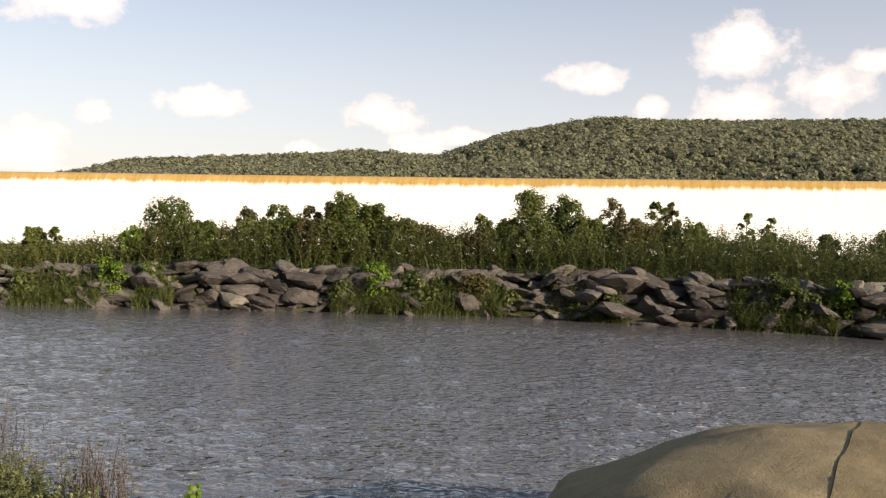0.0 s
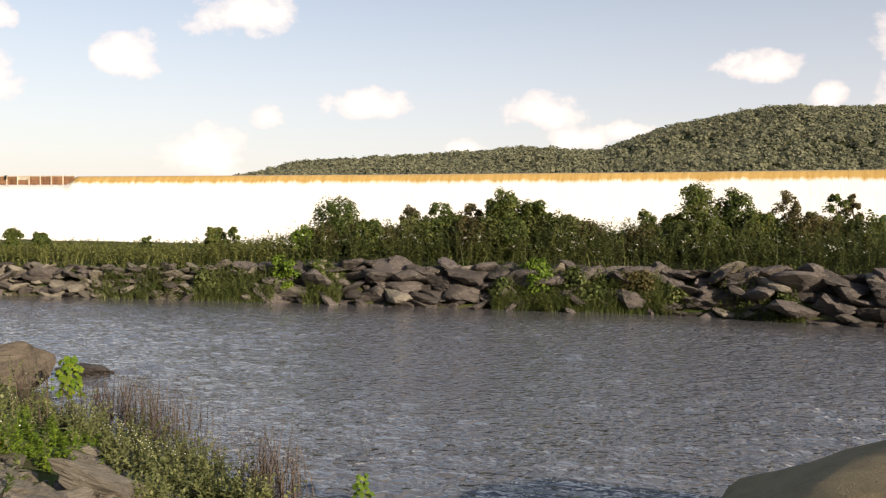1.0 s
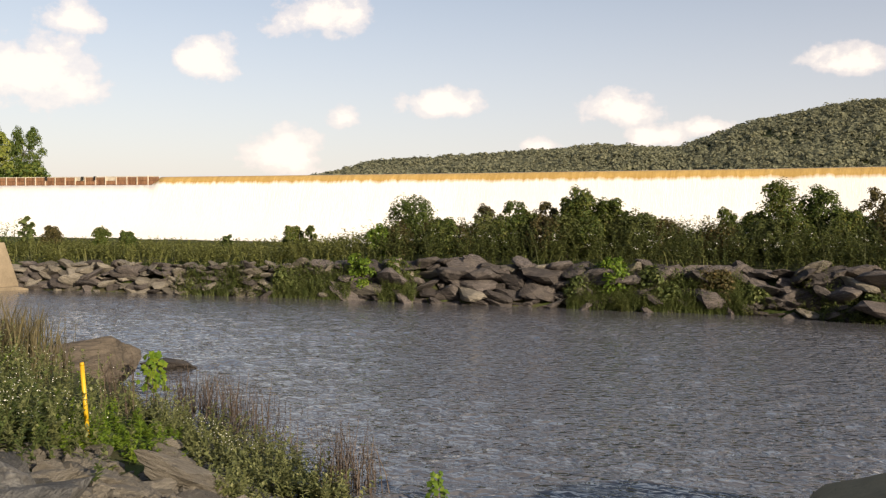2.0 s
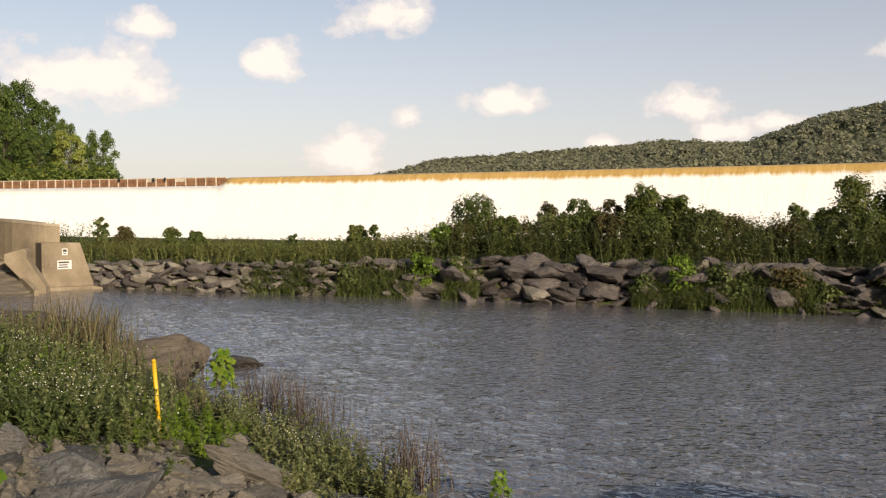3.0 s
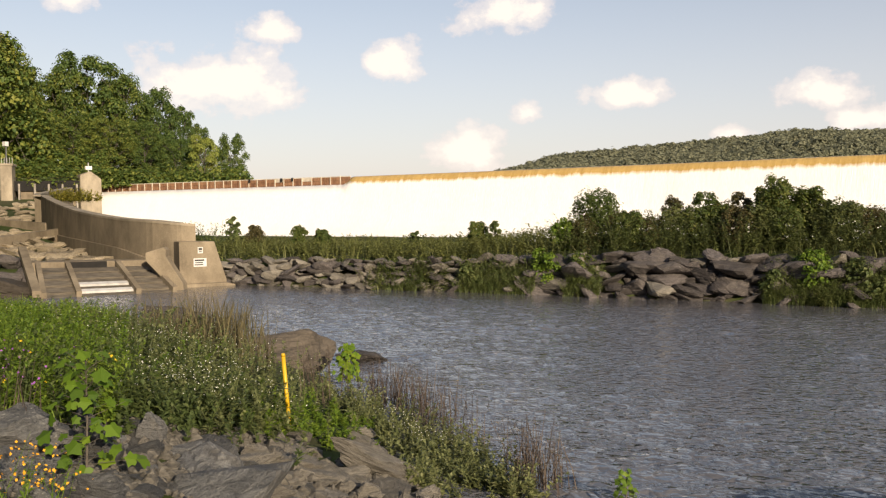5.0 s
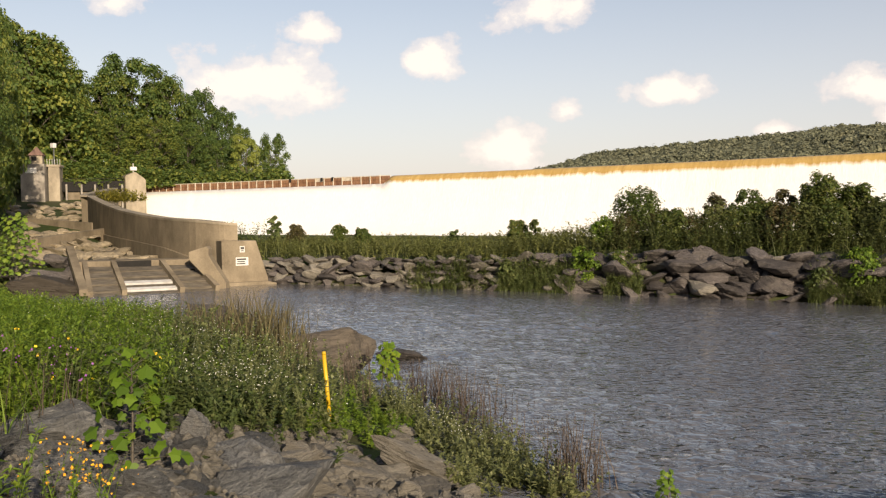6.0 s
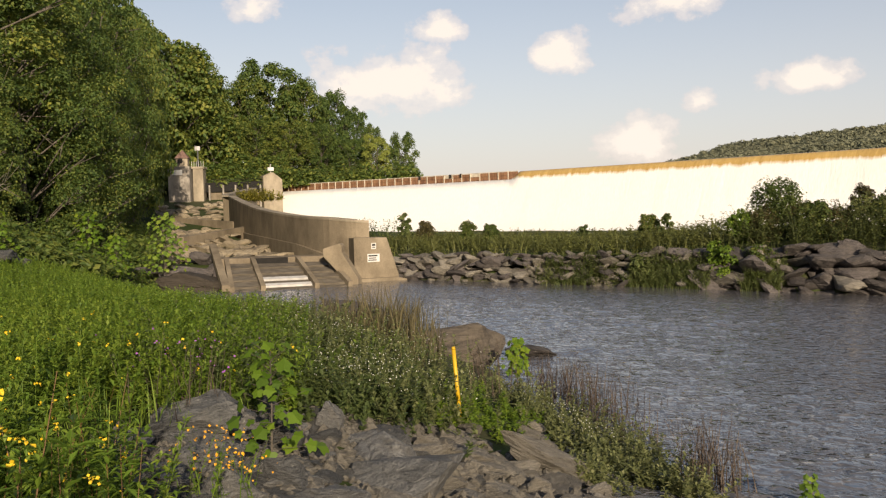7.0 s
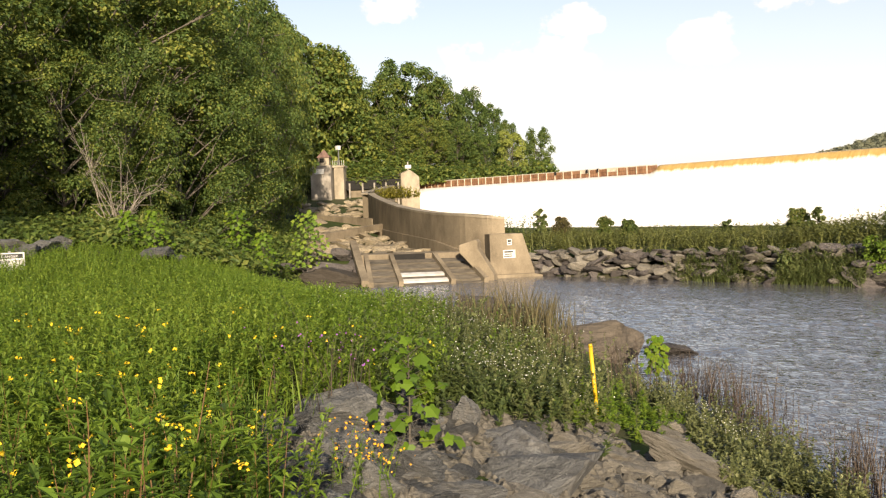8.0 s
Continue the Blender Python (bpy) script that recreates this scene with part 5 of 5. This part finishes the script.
def bank_sedge():
    """Grass and leafy weeds that hide the lowest stones."""
    rng = np.random.default_rng(43)
    for x0, x1, n, tall in ((-16.8, -13.2, 420, 0.7), (-11.9, -10.4, 160, 0.8), (-4.2, 2.2, 900, 0.75), (4.6, 6.8, 120, 0.4), (10.2, 13.2, 420, 0.8), (-21, -18.5, 140, 0.45)):
        x = x0 + (x1 - x0) * rng.random(n)
        up = rng.random(n) ** 1.6
        y = far_y(x) - 0.45 + 0.85 * up
        ob = plants("bank_sedge", np.column_stack([x, y]), np.maximum(1.1 * up - 0.05, 0), tall * (0.5 + 0.6 * rng.random(n)), 22, 0.15, [M_WEED, M_WEED], rng, 0.22, 0.35, 0.5, 0.006)
        tagged(ob, "olive green weeds hanging over the lowest stones", "weeds", kind="stuff")
        k = n * 2
        x = x0 + (x1 - x0) * rng.random(k)
        up = rng.random(k) ** 2
        ob = blades("bank_sedge", np.column_stack([x, far_y(x) - 0.5 + 0.8 * up]), np.maximum(0.9 * up - 0.05, 0), tall * (0.4 + 0.5 * rng.random(k)), 0.010, 0.6, M_WEED, rng)
        tagged(ob, "olive grass at the waterline of the stone bank", "grass", kind="stuff")


M_PETAL = plain_material("white_petals", (0.60, 0.60, 0.55), (0.75, 0.75, 0.70), 3.0, 0.7, 0.0, 0.0)
M_YPETAL = plain_material("yellow_petals", (0.62, 0.40, 0.01), (0.78, 0.58, 0.03), 3.0, 0.7, 0.0, 0.0)
M_ORANGE = plain_material("orange_petals", (0.60, 0.26, 0.01), (0.72, 0.38, 0.02), 3.0, 0.7, 0.0, 0.0)
M_PURPLE = plain_material("purple_petals", (0.22, 0.06, 0.30), (0.34, 0.12, 0.42), 3.0, 0.7, 0.0, 0.0)
berm_weeds()
bank_sedge()


def bush(x, y, z, top, wide, seed, leaf=0.15, count=2600, mat=None, lobes=26, label="dense dark green bush on the bank", group="bank bushes", low=0.1, name="bush"):
    b = make_tree(name, max(top - z, 0.4), wide, seed, mat or M_BUSH_LEAF, count, leaf, low, label, "bush", group, lobes, 0.36, 0.30, 1.2)
    b.matrix_world = Matrix.Translation((x, y, z - 0.05))
    b.children[0].name = "wood"
    b.children[1].name = "foliage"
    return b


def berm_bushes():
    wispy = "open leafy shrub with upright twigs on the bank"
    for i, (x, y, top, wide, kind) in enumerate([
        (-12.3, 40, 4.05, 1.35, 0), (-13.6, 38.5, 2.9, 0.7, 2), (-10.6, 40, 3.2, 0.8, 0), (-8.8, 40.5, 3.95, 0.75, 1), (-7.35, 40, 4.2, 0.8, 1), (-6.7, 39.5, 3.5, 0.8, 0),
        (-5.95, 40.5, 4.15, 0.7, 1), (-4.9, 40, 4.3, 0.8, 0), (-4.3, 40, 4.65, 0.9, 0), (-3.2, 40, 4.25, 0.8, 0), (-2.3, 40, 3.75, 0.7, 1), (-1.6, 40, 3.65, 0.6, 1), (-0.6, 40.5, 3.4, 0.6, 1),
        (1.9, 40, 3.9, 0.65, 1), (3.0, 40, 3.6, 0.8, 0), (4.05, 40, 4.95, 1.15, 0), (5.5, 40, 4.7, 0.95, 0), (6.5, 39.5, 3.8, 0.8, 0), (7.75, 40, 4.85, 0.65, 1), (8.7, 40, 3.9, 0.7, 1),
        (9.65, 40, 4.85, 0.6, 1), (10.4, 40.2, 4.8, 0.5, 1), (11.5, 39.5, 3.7, 0.55, 1), (13.66, 40, 4.4, 0.42, 3), (14.7, 40, 4.1, 0.45, 3), (16.5, 38, 3.3, 0.6, 1), (18.5, 37, 3.4, 0.7, 1),
        (-17.5, 40, 3.05, 0.35, 3), (-18.6, 40.4, 2.9, 0.6, 1), (-34.2, 40.3, 3.45, 0.45, 3), (-33.0, 41, 2.75, 0.6, 1), (-29.2, 40, 2.75, 0.55, 1), (-28, 40.5, 2.6, 0.5, 1), (-22.5, 41, 2.5, 0.4, 3), (-35.3, 42, 3.0, 0.5, 3)]):
        z = float(land(x, y))
        if kind == 0:
            bush(x, y, z, top, wide, 300 + i, 0.105, 7000)
        elif kind == 1:
            bush(x, y, z, top, wide, 300 + i, 0.10, 3600, M_BUSH_RED if i % 3 == 0 else M_BUSH_LEAF, 13, wispy)
        elif kind == 2:
            bush(x, y, z, top, wide, 300 + i, 0.16, 1500, M_MEADOW, 9, "bright green young bush on the bank")
        else:
            bush(x, y, z, top, wide, 300 + i, 0.26, 170, M_WEED, 9, "spindly sapling with a few large leaves")
    # lower growth that closes the gaps between them
    fill = random.Random(52)
    x = -13.6
    while x < 16:
        y = 38.6 + fill.uniform(-0.6, 1.6)
        crown = float(np.interp(x, [-13.6, -12, -10, -4.5, -1, 0.8, 2.2, 5, 8, 11, 13, 16], [2.9, 3.3, 3.1, 3.7, 3.15, 2.85, 3.2, 3.9, 3.5, 3.4, 3.0, 2.9]))
        bush(x, y, float(land(x, y)), crown + fill.uniform(-0.25, 0.25), fill.uniform(0.75, 1.05), 400 + int(x * 10), 0.12, 2600, (M_BUSH_LEAF, M_BERM, M_BUSH_LEAF, M_BUSH_RED)[fill.randrange(4)], 20, "low leafy bush in the tall bank weeds", "low bank bushes", 0.02)
        x += fill.uniform(0.75, 1.15)
    # bushes growing out of the stones
    for i, (x, wide, h, m, lab) in enumerate([
        (-12.9, 0.75, 1.5, M_MEADOW, "yellow-green bush growing from the stones"), (-11.3, 0.75, 1.35, M_BUSH_LEAF, "round dark bush growing from the stones"), (-16.2, 0.8, 0.8, M_WEED, "low green bush at the waterline"),
        (-2.6, 0.9, 1.6, M_MEADOW, "bright green bush growing from the stones"), (-0.7, 1.1, 1.15, M_WEED, "low green bush at the waterline"), (1.2, 0.9, 1.1, M_BUSH_RED, "brownish leafy bush among the stones"),
        (-3.8, 0.7, 1.0, M_WEED, "low green bush at the waterline"), (6.3, 0.45, 0.7, M_WEED, "low green bush at the waterline"), (11.9, 0.85, 1.5, M_BUSH_LEAF, "round dark bush growing from the stones"),
        (12.6, 0.7, 1.1, M_WEED, "low green bush at the waterline"), (13.6, 0.5, 1.6, M_MEADOW, "yellow-green bush growing from the stones"), (2.6, 0.6, 0.7, M_WEED, "low green bush at the waterline")]):
        y = float(far_y(x)) + 0.25
        bush(x, y, 0.25, 0.25 + h, wide, 360 + i, 0.13, 1500, m, 10, lab, "stone bank bushes", 0.02)


M_BUSH_RED = leaf_material("reddish_leaves", (0.04, 0.038, 0.016), (0.095, 0.088, 0.034), (0.18, 0.13, 0.055))
berm_bushes()


# ---- near bank: meadow, shore plants ----
def rocky(x, y):
    """Where the bare boulders lie."""
    return ((x + 5.1) / 1.9) ** 2 + ((y - 5.5) / 2.1) ** 2 < 1.0


def near_meadow():
    rng = np.random.default_rng(77)
    # tall leafy plants of the clearing; thinner further away
    az = 47 + 42 * rng.random(16000)
    d = 2.5 + 30 * rng.random(16000) ** 1.25
    p = np.column_stack([-np.sin(np.radians(az)) * d, np.cos(np.radians(az)) * d])
    ok = (inland(p[:, 0], p[:, 1]) > 1.2) & ~rocky(p[:, 0], p[:, 1]) & ~rocky(p[:, 0] + 0.6, p[:, 1] + 0.5)
    ok &= ~((az + 1.6 * rng.normal(size=len(az)) < 57.0) & (d < 8.3))
    ok &= (p[:, 0] + 5.2) * 0.62 - (p[:, 1] - 2.6) < 0.2 + 30 * (d > 8)
    p, d = p[ok], d[ok]
    h = np.interp(d, [2.5, 5, 9, 16, 30], [0.6, 0.78, 0.8, 0.62, 0.32]) * (0.65 + 0.6 * rng.random(len(p)))
    ob = plants("meadow_plants", p, land(p[:, 0], p[:, 1]), h, 32, 0.115, [M_MEADOW, M_MEADOW], rng, 0.20, 0.24, 0.6, 0.004)
    tagged(ob, "bright green leafy meadow plants of the clearing", "meadow", kind="stuff")
    az = 50 + 36 * rng.random(9000)
    d = 3.6 + 25 * rng.random(9000) ** 1.2
    p2 = np.column_stack([-np.sin(np.radians(az)) * d, np.cos(np.radians(az)) * d])
    p2 = p2[(inland(p2[:, 0], p2[:, 1]) > 1.5) & ~rocky(p2[:, 0], p2[:, 1]) & ~((az < 57.5) & (d < 8.3))]
    ob = blades("meadow_grass", p2, land(p2[:, 0], p2[:, 1]), 0.3 + 0.5 * rng.random(len(p2)), 0.006, 0.45, M_MEADOW, rng)
    tagged(ob, "fine green grass in the clearing", "grass", kind="stuff")
    # yellow flowers at the stem tips
    s = p[(np.hypot(p[:, 0], p[:, 1]) < 11)]
    s = s[rng.random(len(s)) < 0.07]
    z = land(s[:, 0], s[:, 1]) + 0.45 + 0.4 * rng.random(len(s))
    pos = np.repeat(np.column_stack([s, z]), 4, 0) + rng.normal(size=(len(s) * 4, 3)) * [0.012, 0.012, 0.01]
    v, f = leaf_quads(pos, unit(rng.normal(size=pos.shape) * 0.6 + [0.4, -0.5, 0.5]), 0.024, rng, 0.9)
    tagged(new("yellow_flowers", mesh_np("yellow_flowers", v, f, [M_YPETAL])), "yellow primrose flowers on the meadow plants", "flowers", kind="stuff")


def primroses():
    """Tall evening primroses with long leaves, red stems and yellow flowers, close to the viewpoint."""
    rng = np.random.default_rng(79)
    for n, a0, a1, d0, d1, h0, leaf in ((150, 57.5, 78, 3.2, 6.5, 0.95, 0.14), (60, 63, 80, 2.1, 3.4, 1.25, 0.15)):
        az, d = a0 + (a1 - a0) * rng.random(n), d0 + (d1 - d0) * rng.random(n)
        p = np.column_stack([-np.sin(np.radians(az)) * d, np.cos(np.radians(az)) * d])
        h = h0 * (0.75 + 0.4 * rng.random(n))
        base = land(p[:, 0], p[:, 1])
        ob = plants("primroses", p, base, h, 46, leaf, [M_REDSTEM, M_MEADOW], rng, 0.15, 0.14, 0.55, 0.004, 0.08, 0.45)
        tagged(ob, "tall leafy evening primroses with reddish stems", "primroses", kind="stuff")
        q = rng.random(n) < 0.3
        pos = np.column_stack([p[q], (base + h)[q] - 0.05]) + rng.normal(size=(q.sum(), 3)) * 0.07
        pos = np.repeat(pos, 5, 0) + rng.normal(size=(q.sum() * 5, 3)) * 0.012
        v, f = leaf_quads(pos, unit(rng.normal(size=pos.shape) * 0.7 + [0.5, -0.3, 0.5]), 0.017, rng, 0.95)
        tagged(new("yellow_flowers", mesh_np("yellow_flowers", v, f, [M_YPETAL])), "yellow evening primrose flowers at the stem tips", "flowers", kind="stuff")


M_REDSTEM = plain_material("red_stems", (0.10, 0.05, 0.02), (0.16, 0.09, 0.03), 4.0, 0.7, 0.0, 0.0)


def clump(name, az, d, n, spread, h, per, leaf, mat, seed, label, category="weeds", width=0.2, lean=0.2, up=0.6, stem=0.006, base=None, stem_mat=None):
    rng = np.random.default_rng(seed)
    x, y = polar(az, d)
    p = np.array([x, y]) + rng.normal(size=(n, 2)) * spread
    b = np.maximum(land(p[:, 0], p[:, 1]), -0.05) if base is None else np.full(n, base)
    ob = plants(name, p, b, h * (0.6 + 0.55 * rng.random(n)), per, leaf, [stem_mat or mat, mat], rng, width, lean, up, stem)
    return tagged(ob, label, category, kind="stuff")


def petals(name, az, d, n, spread, z0, z1, size, mat, seed, label):
    rng = np.random.default_rng(seed)
    x, y = polar(az, d)
    p = np.array([x, y]) + rng.normal(size=(n, 2)) * spread
    z = land(p[:, 0], p[:, 1]) + z0 + (z1 - z0) * rng.random(n)
    pos = np.column_stack([p, z])
    v, f = leaf_quads(pos, unit(rng.normal(size=pos.shape) * 0.5 + [0.3, -0.4, 0.7]), size, rng, 0.9)
    return tagged(new(name, mesh_np(name, v, f, [mat])), label, "flowers", kind="stuff")


def sapling(az, d, h, n, leaf, seed, label, base=None, mat=None):
    """A thin-stemmed young tree with lobed leaves."""
    rng = np.random.default_rng(seed)
    x, y = polar(az, d)
    z = float(land(x, y)) if base is None else base
    root = tagged(new("sapling"), label, "sapling")
    root.location = (x, y, z)
    wood = [cone_limb((0, 0, -0.1), (0.02, 0.01, h * 0.5), 0.012, 0.008, 6), cone_limb((0.02, 0.01, h * 0.5), (0, 0.03, h), 0.008, 0.003, 6)]
    pieces = []
    for i in range(n):
        t = 0.12 + 0.88 * (i + rng.random()) / n
        a = i * 2.4 + rng.random()
        r = (0.12 + 0.34 * rng.random()) * h * (1.1 - 0.7 * t)
        c = np.array([math.cos(a) * r, math.sin(a) * r, h * t + 0.1 * r])
        wood.append(cone_limb((0.02, 0.01, h * t * 0.92), c, 0.003, 0.0015, 4))
        s = leaf * (0.6 + 0.6 * rng.random())
        nr = unit(np.array([math.cos(a) * 0.5 + 0.25, math.sin(a) * 0.5 - 0.35, 0.75]) + rng.normal(size=3) * 0.25)
        u = unit(np.cross(nr, rng.normal(size=3)))
        w = np.cross(nr, u)
        # a five-lobed outline round the centre
        ang = np.linspace(0, 2 * np.pi, 15)[:-1]
        rad = s * 0.5 * (0.80 + 0.20 * np.cos(ang * 5)) * (1 - 0.25 * (np.cos(ang) < -0.8))
        ring = c + np.outer(np.cos(ang) * rad, u) + np.outer(np.sin(ang) * rad, w) - np.outer((np.abs(np.sin(ang)) * rad) * 0.3, nr)
        v = np.vstack([c, ring])
        k = np.arange(14)
        f = np.stack([np.zeros(14, int), k + 1, (k + 1) % 14 + 1], 1)
        pieces.append((v, f))
    v, f = join(wood)
    o = new("stem", mesh_np("stem", v, f, [M_BARK], smooth=True))
    o.parent = root
    v, f = join(pieces)
    o = new("leaves", mesh_np("leaves", v, f, [mat or M_BRIGHT]))
    o.parent = root
    return root


def shore_plants():
    # leafy belts between the boulders and the water
    k = 500
    for az, d, n, sp, h, mat, lab in [
        (44.0, 10.6, 130, 0.55, 0.62, M_WEED, "dark green leafy weeds with white flowers"), (41.6, 10.9, 130, 0.55, 0.62, M_SHORE, "dark green leafy weeds with white flowers"), (47.5, 11.2, 150, 0.7, 0.75, M_WEED, "dark green leafy weeds"),
        (51.0, 10.5, 150, 0.7, 0.7, M_WEED, "dark green leafy weeds"), (43.5, 13.5, 200, 0.9, 0.85, M_SHORE, "dark green weeds with small white flowers"), (47.0, 14.5, 200, 1.1, 0.75, M_WEED, "dark green weeds with small white flowers"),
        (38.6, 11.6, 14, 0.45, 0.28, M_MEADOW, "green weeds beside the marker post"), (50.5, 14.5, 200, 1.2, 0.7, M_MEADOW, "green meadow weeds"), (54.5, 13.0, 200, 1.2, 0.7, M_MEADOW, "green meadow weeds"),
        (32.6, 14.8, 36, 0.30, 0.55, M_SHORE, "olive weeds at the water's edge"),
        (31.4, 14.2, 42, 0.32, 0.50, M_SHORE, "green weeds at the water's edge"),
        (30.1, 13.6, 42, 0.30, 0.50, M_SHORE, "olive weeds standing in the water"),
        (28.9, 12.8, 42, 0.28, 0.45, M_SHORE, "olive weeds standing in the water"),
        (27.4, 12.2, 54, 0.28, 0.50, M_SHORE, "fluffy olive weeds standing in the water"),
        (26.2, 11.5, 54, 0.26, 0.50, M_SHORE, "fluffy olive weeds standing in the water"),
        (24.4, 11.1, 36, 0.20, 0.50, M_SHORE, "bright green weeds standing in the water"),
        (28.6, 10.5, 40, 0.22, 0.35, M_SHORE, "bright green weeds by the beige slab"),
        (34.2, 15.2, 14, 0.35, 0.28, M_SHORE, "olive weeds round the marker post"),
        (35.8, 13.1, 14, 0.30, 0.28, M_MEADOW, "green weeds beside the marker post"),
        (35.1, 11.8, 40, 0.35, 0.30, M_MEADOW, "low green weeds between the stones"),
        (33.3, 13.3, 40, 0.35, 0.30, M_MEADOW, "low green weeds between the stones"),
        (37.9, 11.1, 40, 0.30, 0.30, M_MEADOW, "low green weeds between the stones"),
        (22.2, 10.6, 30, 0.16, 0.45, M_SHORE, "bright green weeds standing in the water")]:
        k += 1
        clump("shore_weeds", az, d, n, sp, h, 30, 0.12 if h > 0.6 else 0.11, mat, k, lab, width=0.26, lean=0.32)
    for az, d, n, sp in ((27.6, 12.2, 90, 0.3), (29.6, 12.6, 90, 0.35), (44.0, 10.6, 220, 0.5), (41.0, 10.9, 160, 0.5), (43.5, 13.3, 260, 0.8), (47.0, 14.3, 220, 0.9)):
        k += 1
        petals("white_flowers", az, d, n, sp, 0.45, 0.75, 0.013, M_PETAL, k, "tiny white flowers on the shore weeds")
    # tall brown grass round the big boulder
    rng = np.random.default_rng(610)
    for az, d, n, sp, h in ((41.2, 16.6, 320, 0.40, 1.2), (42.6, 15.8, 300, 0.5, 1.0), (43.8, 16.5, 220, 0.7, 0.85), (40.0, 20.6, 150, 0.35, 1.25)):
        x, y = polar(az, d)
        p = np.array([x, y]) + rng.normal(size=(n, 2)) * sp
        ob = blades("tall_grass", p, np.maximum(land(p[:, 0], p[:, 1]), 0), h * (0.6 + 0.6 * rng.random(n)), 0.010, 0.22, M_BROWNGRASS, rng)
        tagged(ob, "tall dry brown grass around a boulder", "grass", kind="stuff")
    # dry stems standing in the shallows
    for az, d, n, sp, h in ((31.4, 15.9, 60, 0.28, 0.80), (30.4, 15.6, 80, 0.30, 0.80), (29.0, 15.5, 50, 0.30, 0.70), (27.9, 14.4, 60, 0.25, 0.85), (27.1, 13.5, 50, 0.22, 0.70), (26.3, 12.9, 30, 0.25, 0.50), (24.9, 15.7, 8, 0.20, 0.35), (22.8, 13.7, 7, 0.12, 0.35), (22.1, 11.0, 46, 0.14, 0.80), (21.2, 11.2, 46, 0.14, 0.85), (20.4, 10.9, 40, 0.14, 0.70), (34.3, 16.0, 30, 0.25, 0.85), (35.0, 14.6, 24, 0.25, 0.70), (25.3, 12.7, 12, 0.20, 0.40)):
        k += 1
        clump("dry_stems", az, d, n, sp, h, 9, 0.05, M_DRY, k, "dry dark seed stems standing in the shallows", "stems", 0.25, 0.16, 0.9, 0.007)
    # saplings
    sapling(49.2, 7.6, 1.14, 60, 0.16, 701, "young sapling with bright lobed leaves among the boulders")
    sapling(33.2, 17.4, 0.78, 90, 0.16, 702, "bright green young sapling at the water's edge", 0.05, M_BRIGHT)
    sapling(15.4, 10.3, 0.42, 40, 0.10, 703, "small green leafy seedling at the waterline", 0.0, M_MEADOW)
    sapling(59.5, 41.0, 2.4, 170, 0.26, 704, "yellow-green young tree at the edge of the clearing")
    sapling(55.2, 44.5, 3.2, 260, 0.28, 705, "leafy green young tree beside the dry channel", None, M_MEADOW)
    sapling(58.0, 39.0, 1.8, 130, 0.24, 706, "yellow-green young tree at the edge of the clearing")
    sapling(66.0, 33.0, 1.3, 110, 0.2, 707, "yellow-green young tree at the edge of the clearing")
    sapling(64.5, 32.0, 1.5, 110, 0.2, 708, "yellow-green young tree at the edge of the clearing")
    # goldenrod, purple spikes and a dead stalk
    clump("goldenrod", 52.0, 6.6, 26, 0.16, 0.6, 14, 0.06, M_MEADOW, 720, "yellow flowering weed beside the boulders")
    petals("orange_flowers", 52.0, 6.6, 90, 0.15, 0.3, 0.62, 0.024, M_ORANGE, 721, "orange-yellow flower spikes beside the boulders")
    clump("purple_spikes", 53.5, 9.0, 40, 0.35, 0.85, 8, 0.05, M_DRY, 722, "thin brown flower spikes in the weeds")
    petals("purple_flowers", 53.8, 9.2, 45, 0.35, 0.65, 0.9, 0.022, M_PURPLE, 723, "purple flower spikes in the weeds")
    petals("purple_flowers", 29.0, 7.6, 9, 0.06, 0.15, 0.3, 0.03, M_PURPLE, 724, "purple flowers by the beige slab")
    clump("dead_stalk", 60.2, 6.2, 5, 0.05, 0.75, 16, 0.035, M_DRY, 725, "dark dead stalk in the meadow", "stalk", 0.3, 0.06, 0.9, 0.006)
    # scrub behind the curved wall
    clump("wall_scrub", 49.5, 98, 170, 1.1, 1.3, 16, 0.4, M_GOLDSCRUB, 730, "yellow-green scrub behind the curved wall", width=0.3, lean=0.3, base=4.9)
    clump("wall_scrub", 43.6, 52, 160, 1.2, 1.3, 16, 0.25, M_WEED, 731, "green scrub behind the concrete wall", base=1.7)


M_GOLDSCRUB = leaf_material("golden_scrub", (0.11, 0.11, 0.02), (0.25, 0.235, 0.04), (0.40, 0.34, 0.07))
near_meadow()
primroses()
shore_plants()


def bare_branches():
    """A dead bush at the foot of the woods."""
    rng = np.random.default_rng(90)
    root = tagged(new("dead_bush"), "bare grey dead bush in front of the woods", "bush")
    x, y = polar(66.6, 40.5)
    root.location = (x, y, float(land(x, y)) - 0.1)
    pieces = []
    for i in range(11):
        a, t = rng.random() * 6.28, 0.4 + 0.5 * rng.random()
        p, r, d = np.zeros(3), 0.032, np.array([math.cos(a) * 0.55, math.sin(a) * 0.55, 1.0])
        for j in range(5):
            q = p + d * 1.0 * t
            pieces.append(cone_limb(p, q, r, r * 0.72, 5))
            for m in range(2):
                b = unit(d + rng.normal(size=3) * 0.6)
                pieces.append(cone_limb(q, q + b * 0.9, r * 0.45, 0.006, 4))
            p, r, d = q, r * 0.72, d + rng.normal(size=3) * 0.22
    v, f = join(pieces)
    o = new("wood", mesh_np("wood", v, f, [M_PALE_BARK], smooth=True))
    o.parent = root


bare_branches()

# ---- the stones of the far bank ----
rock_bank()
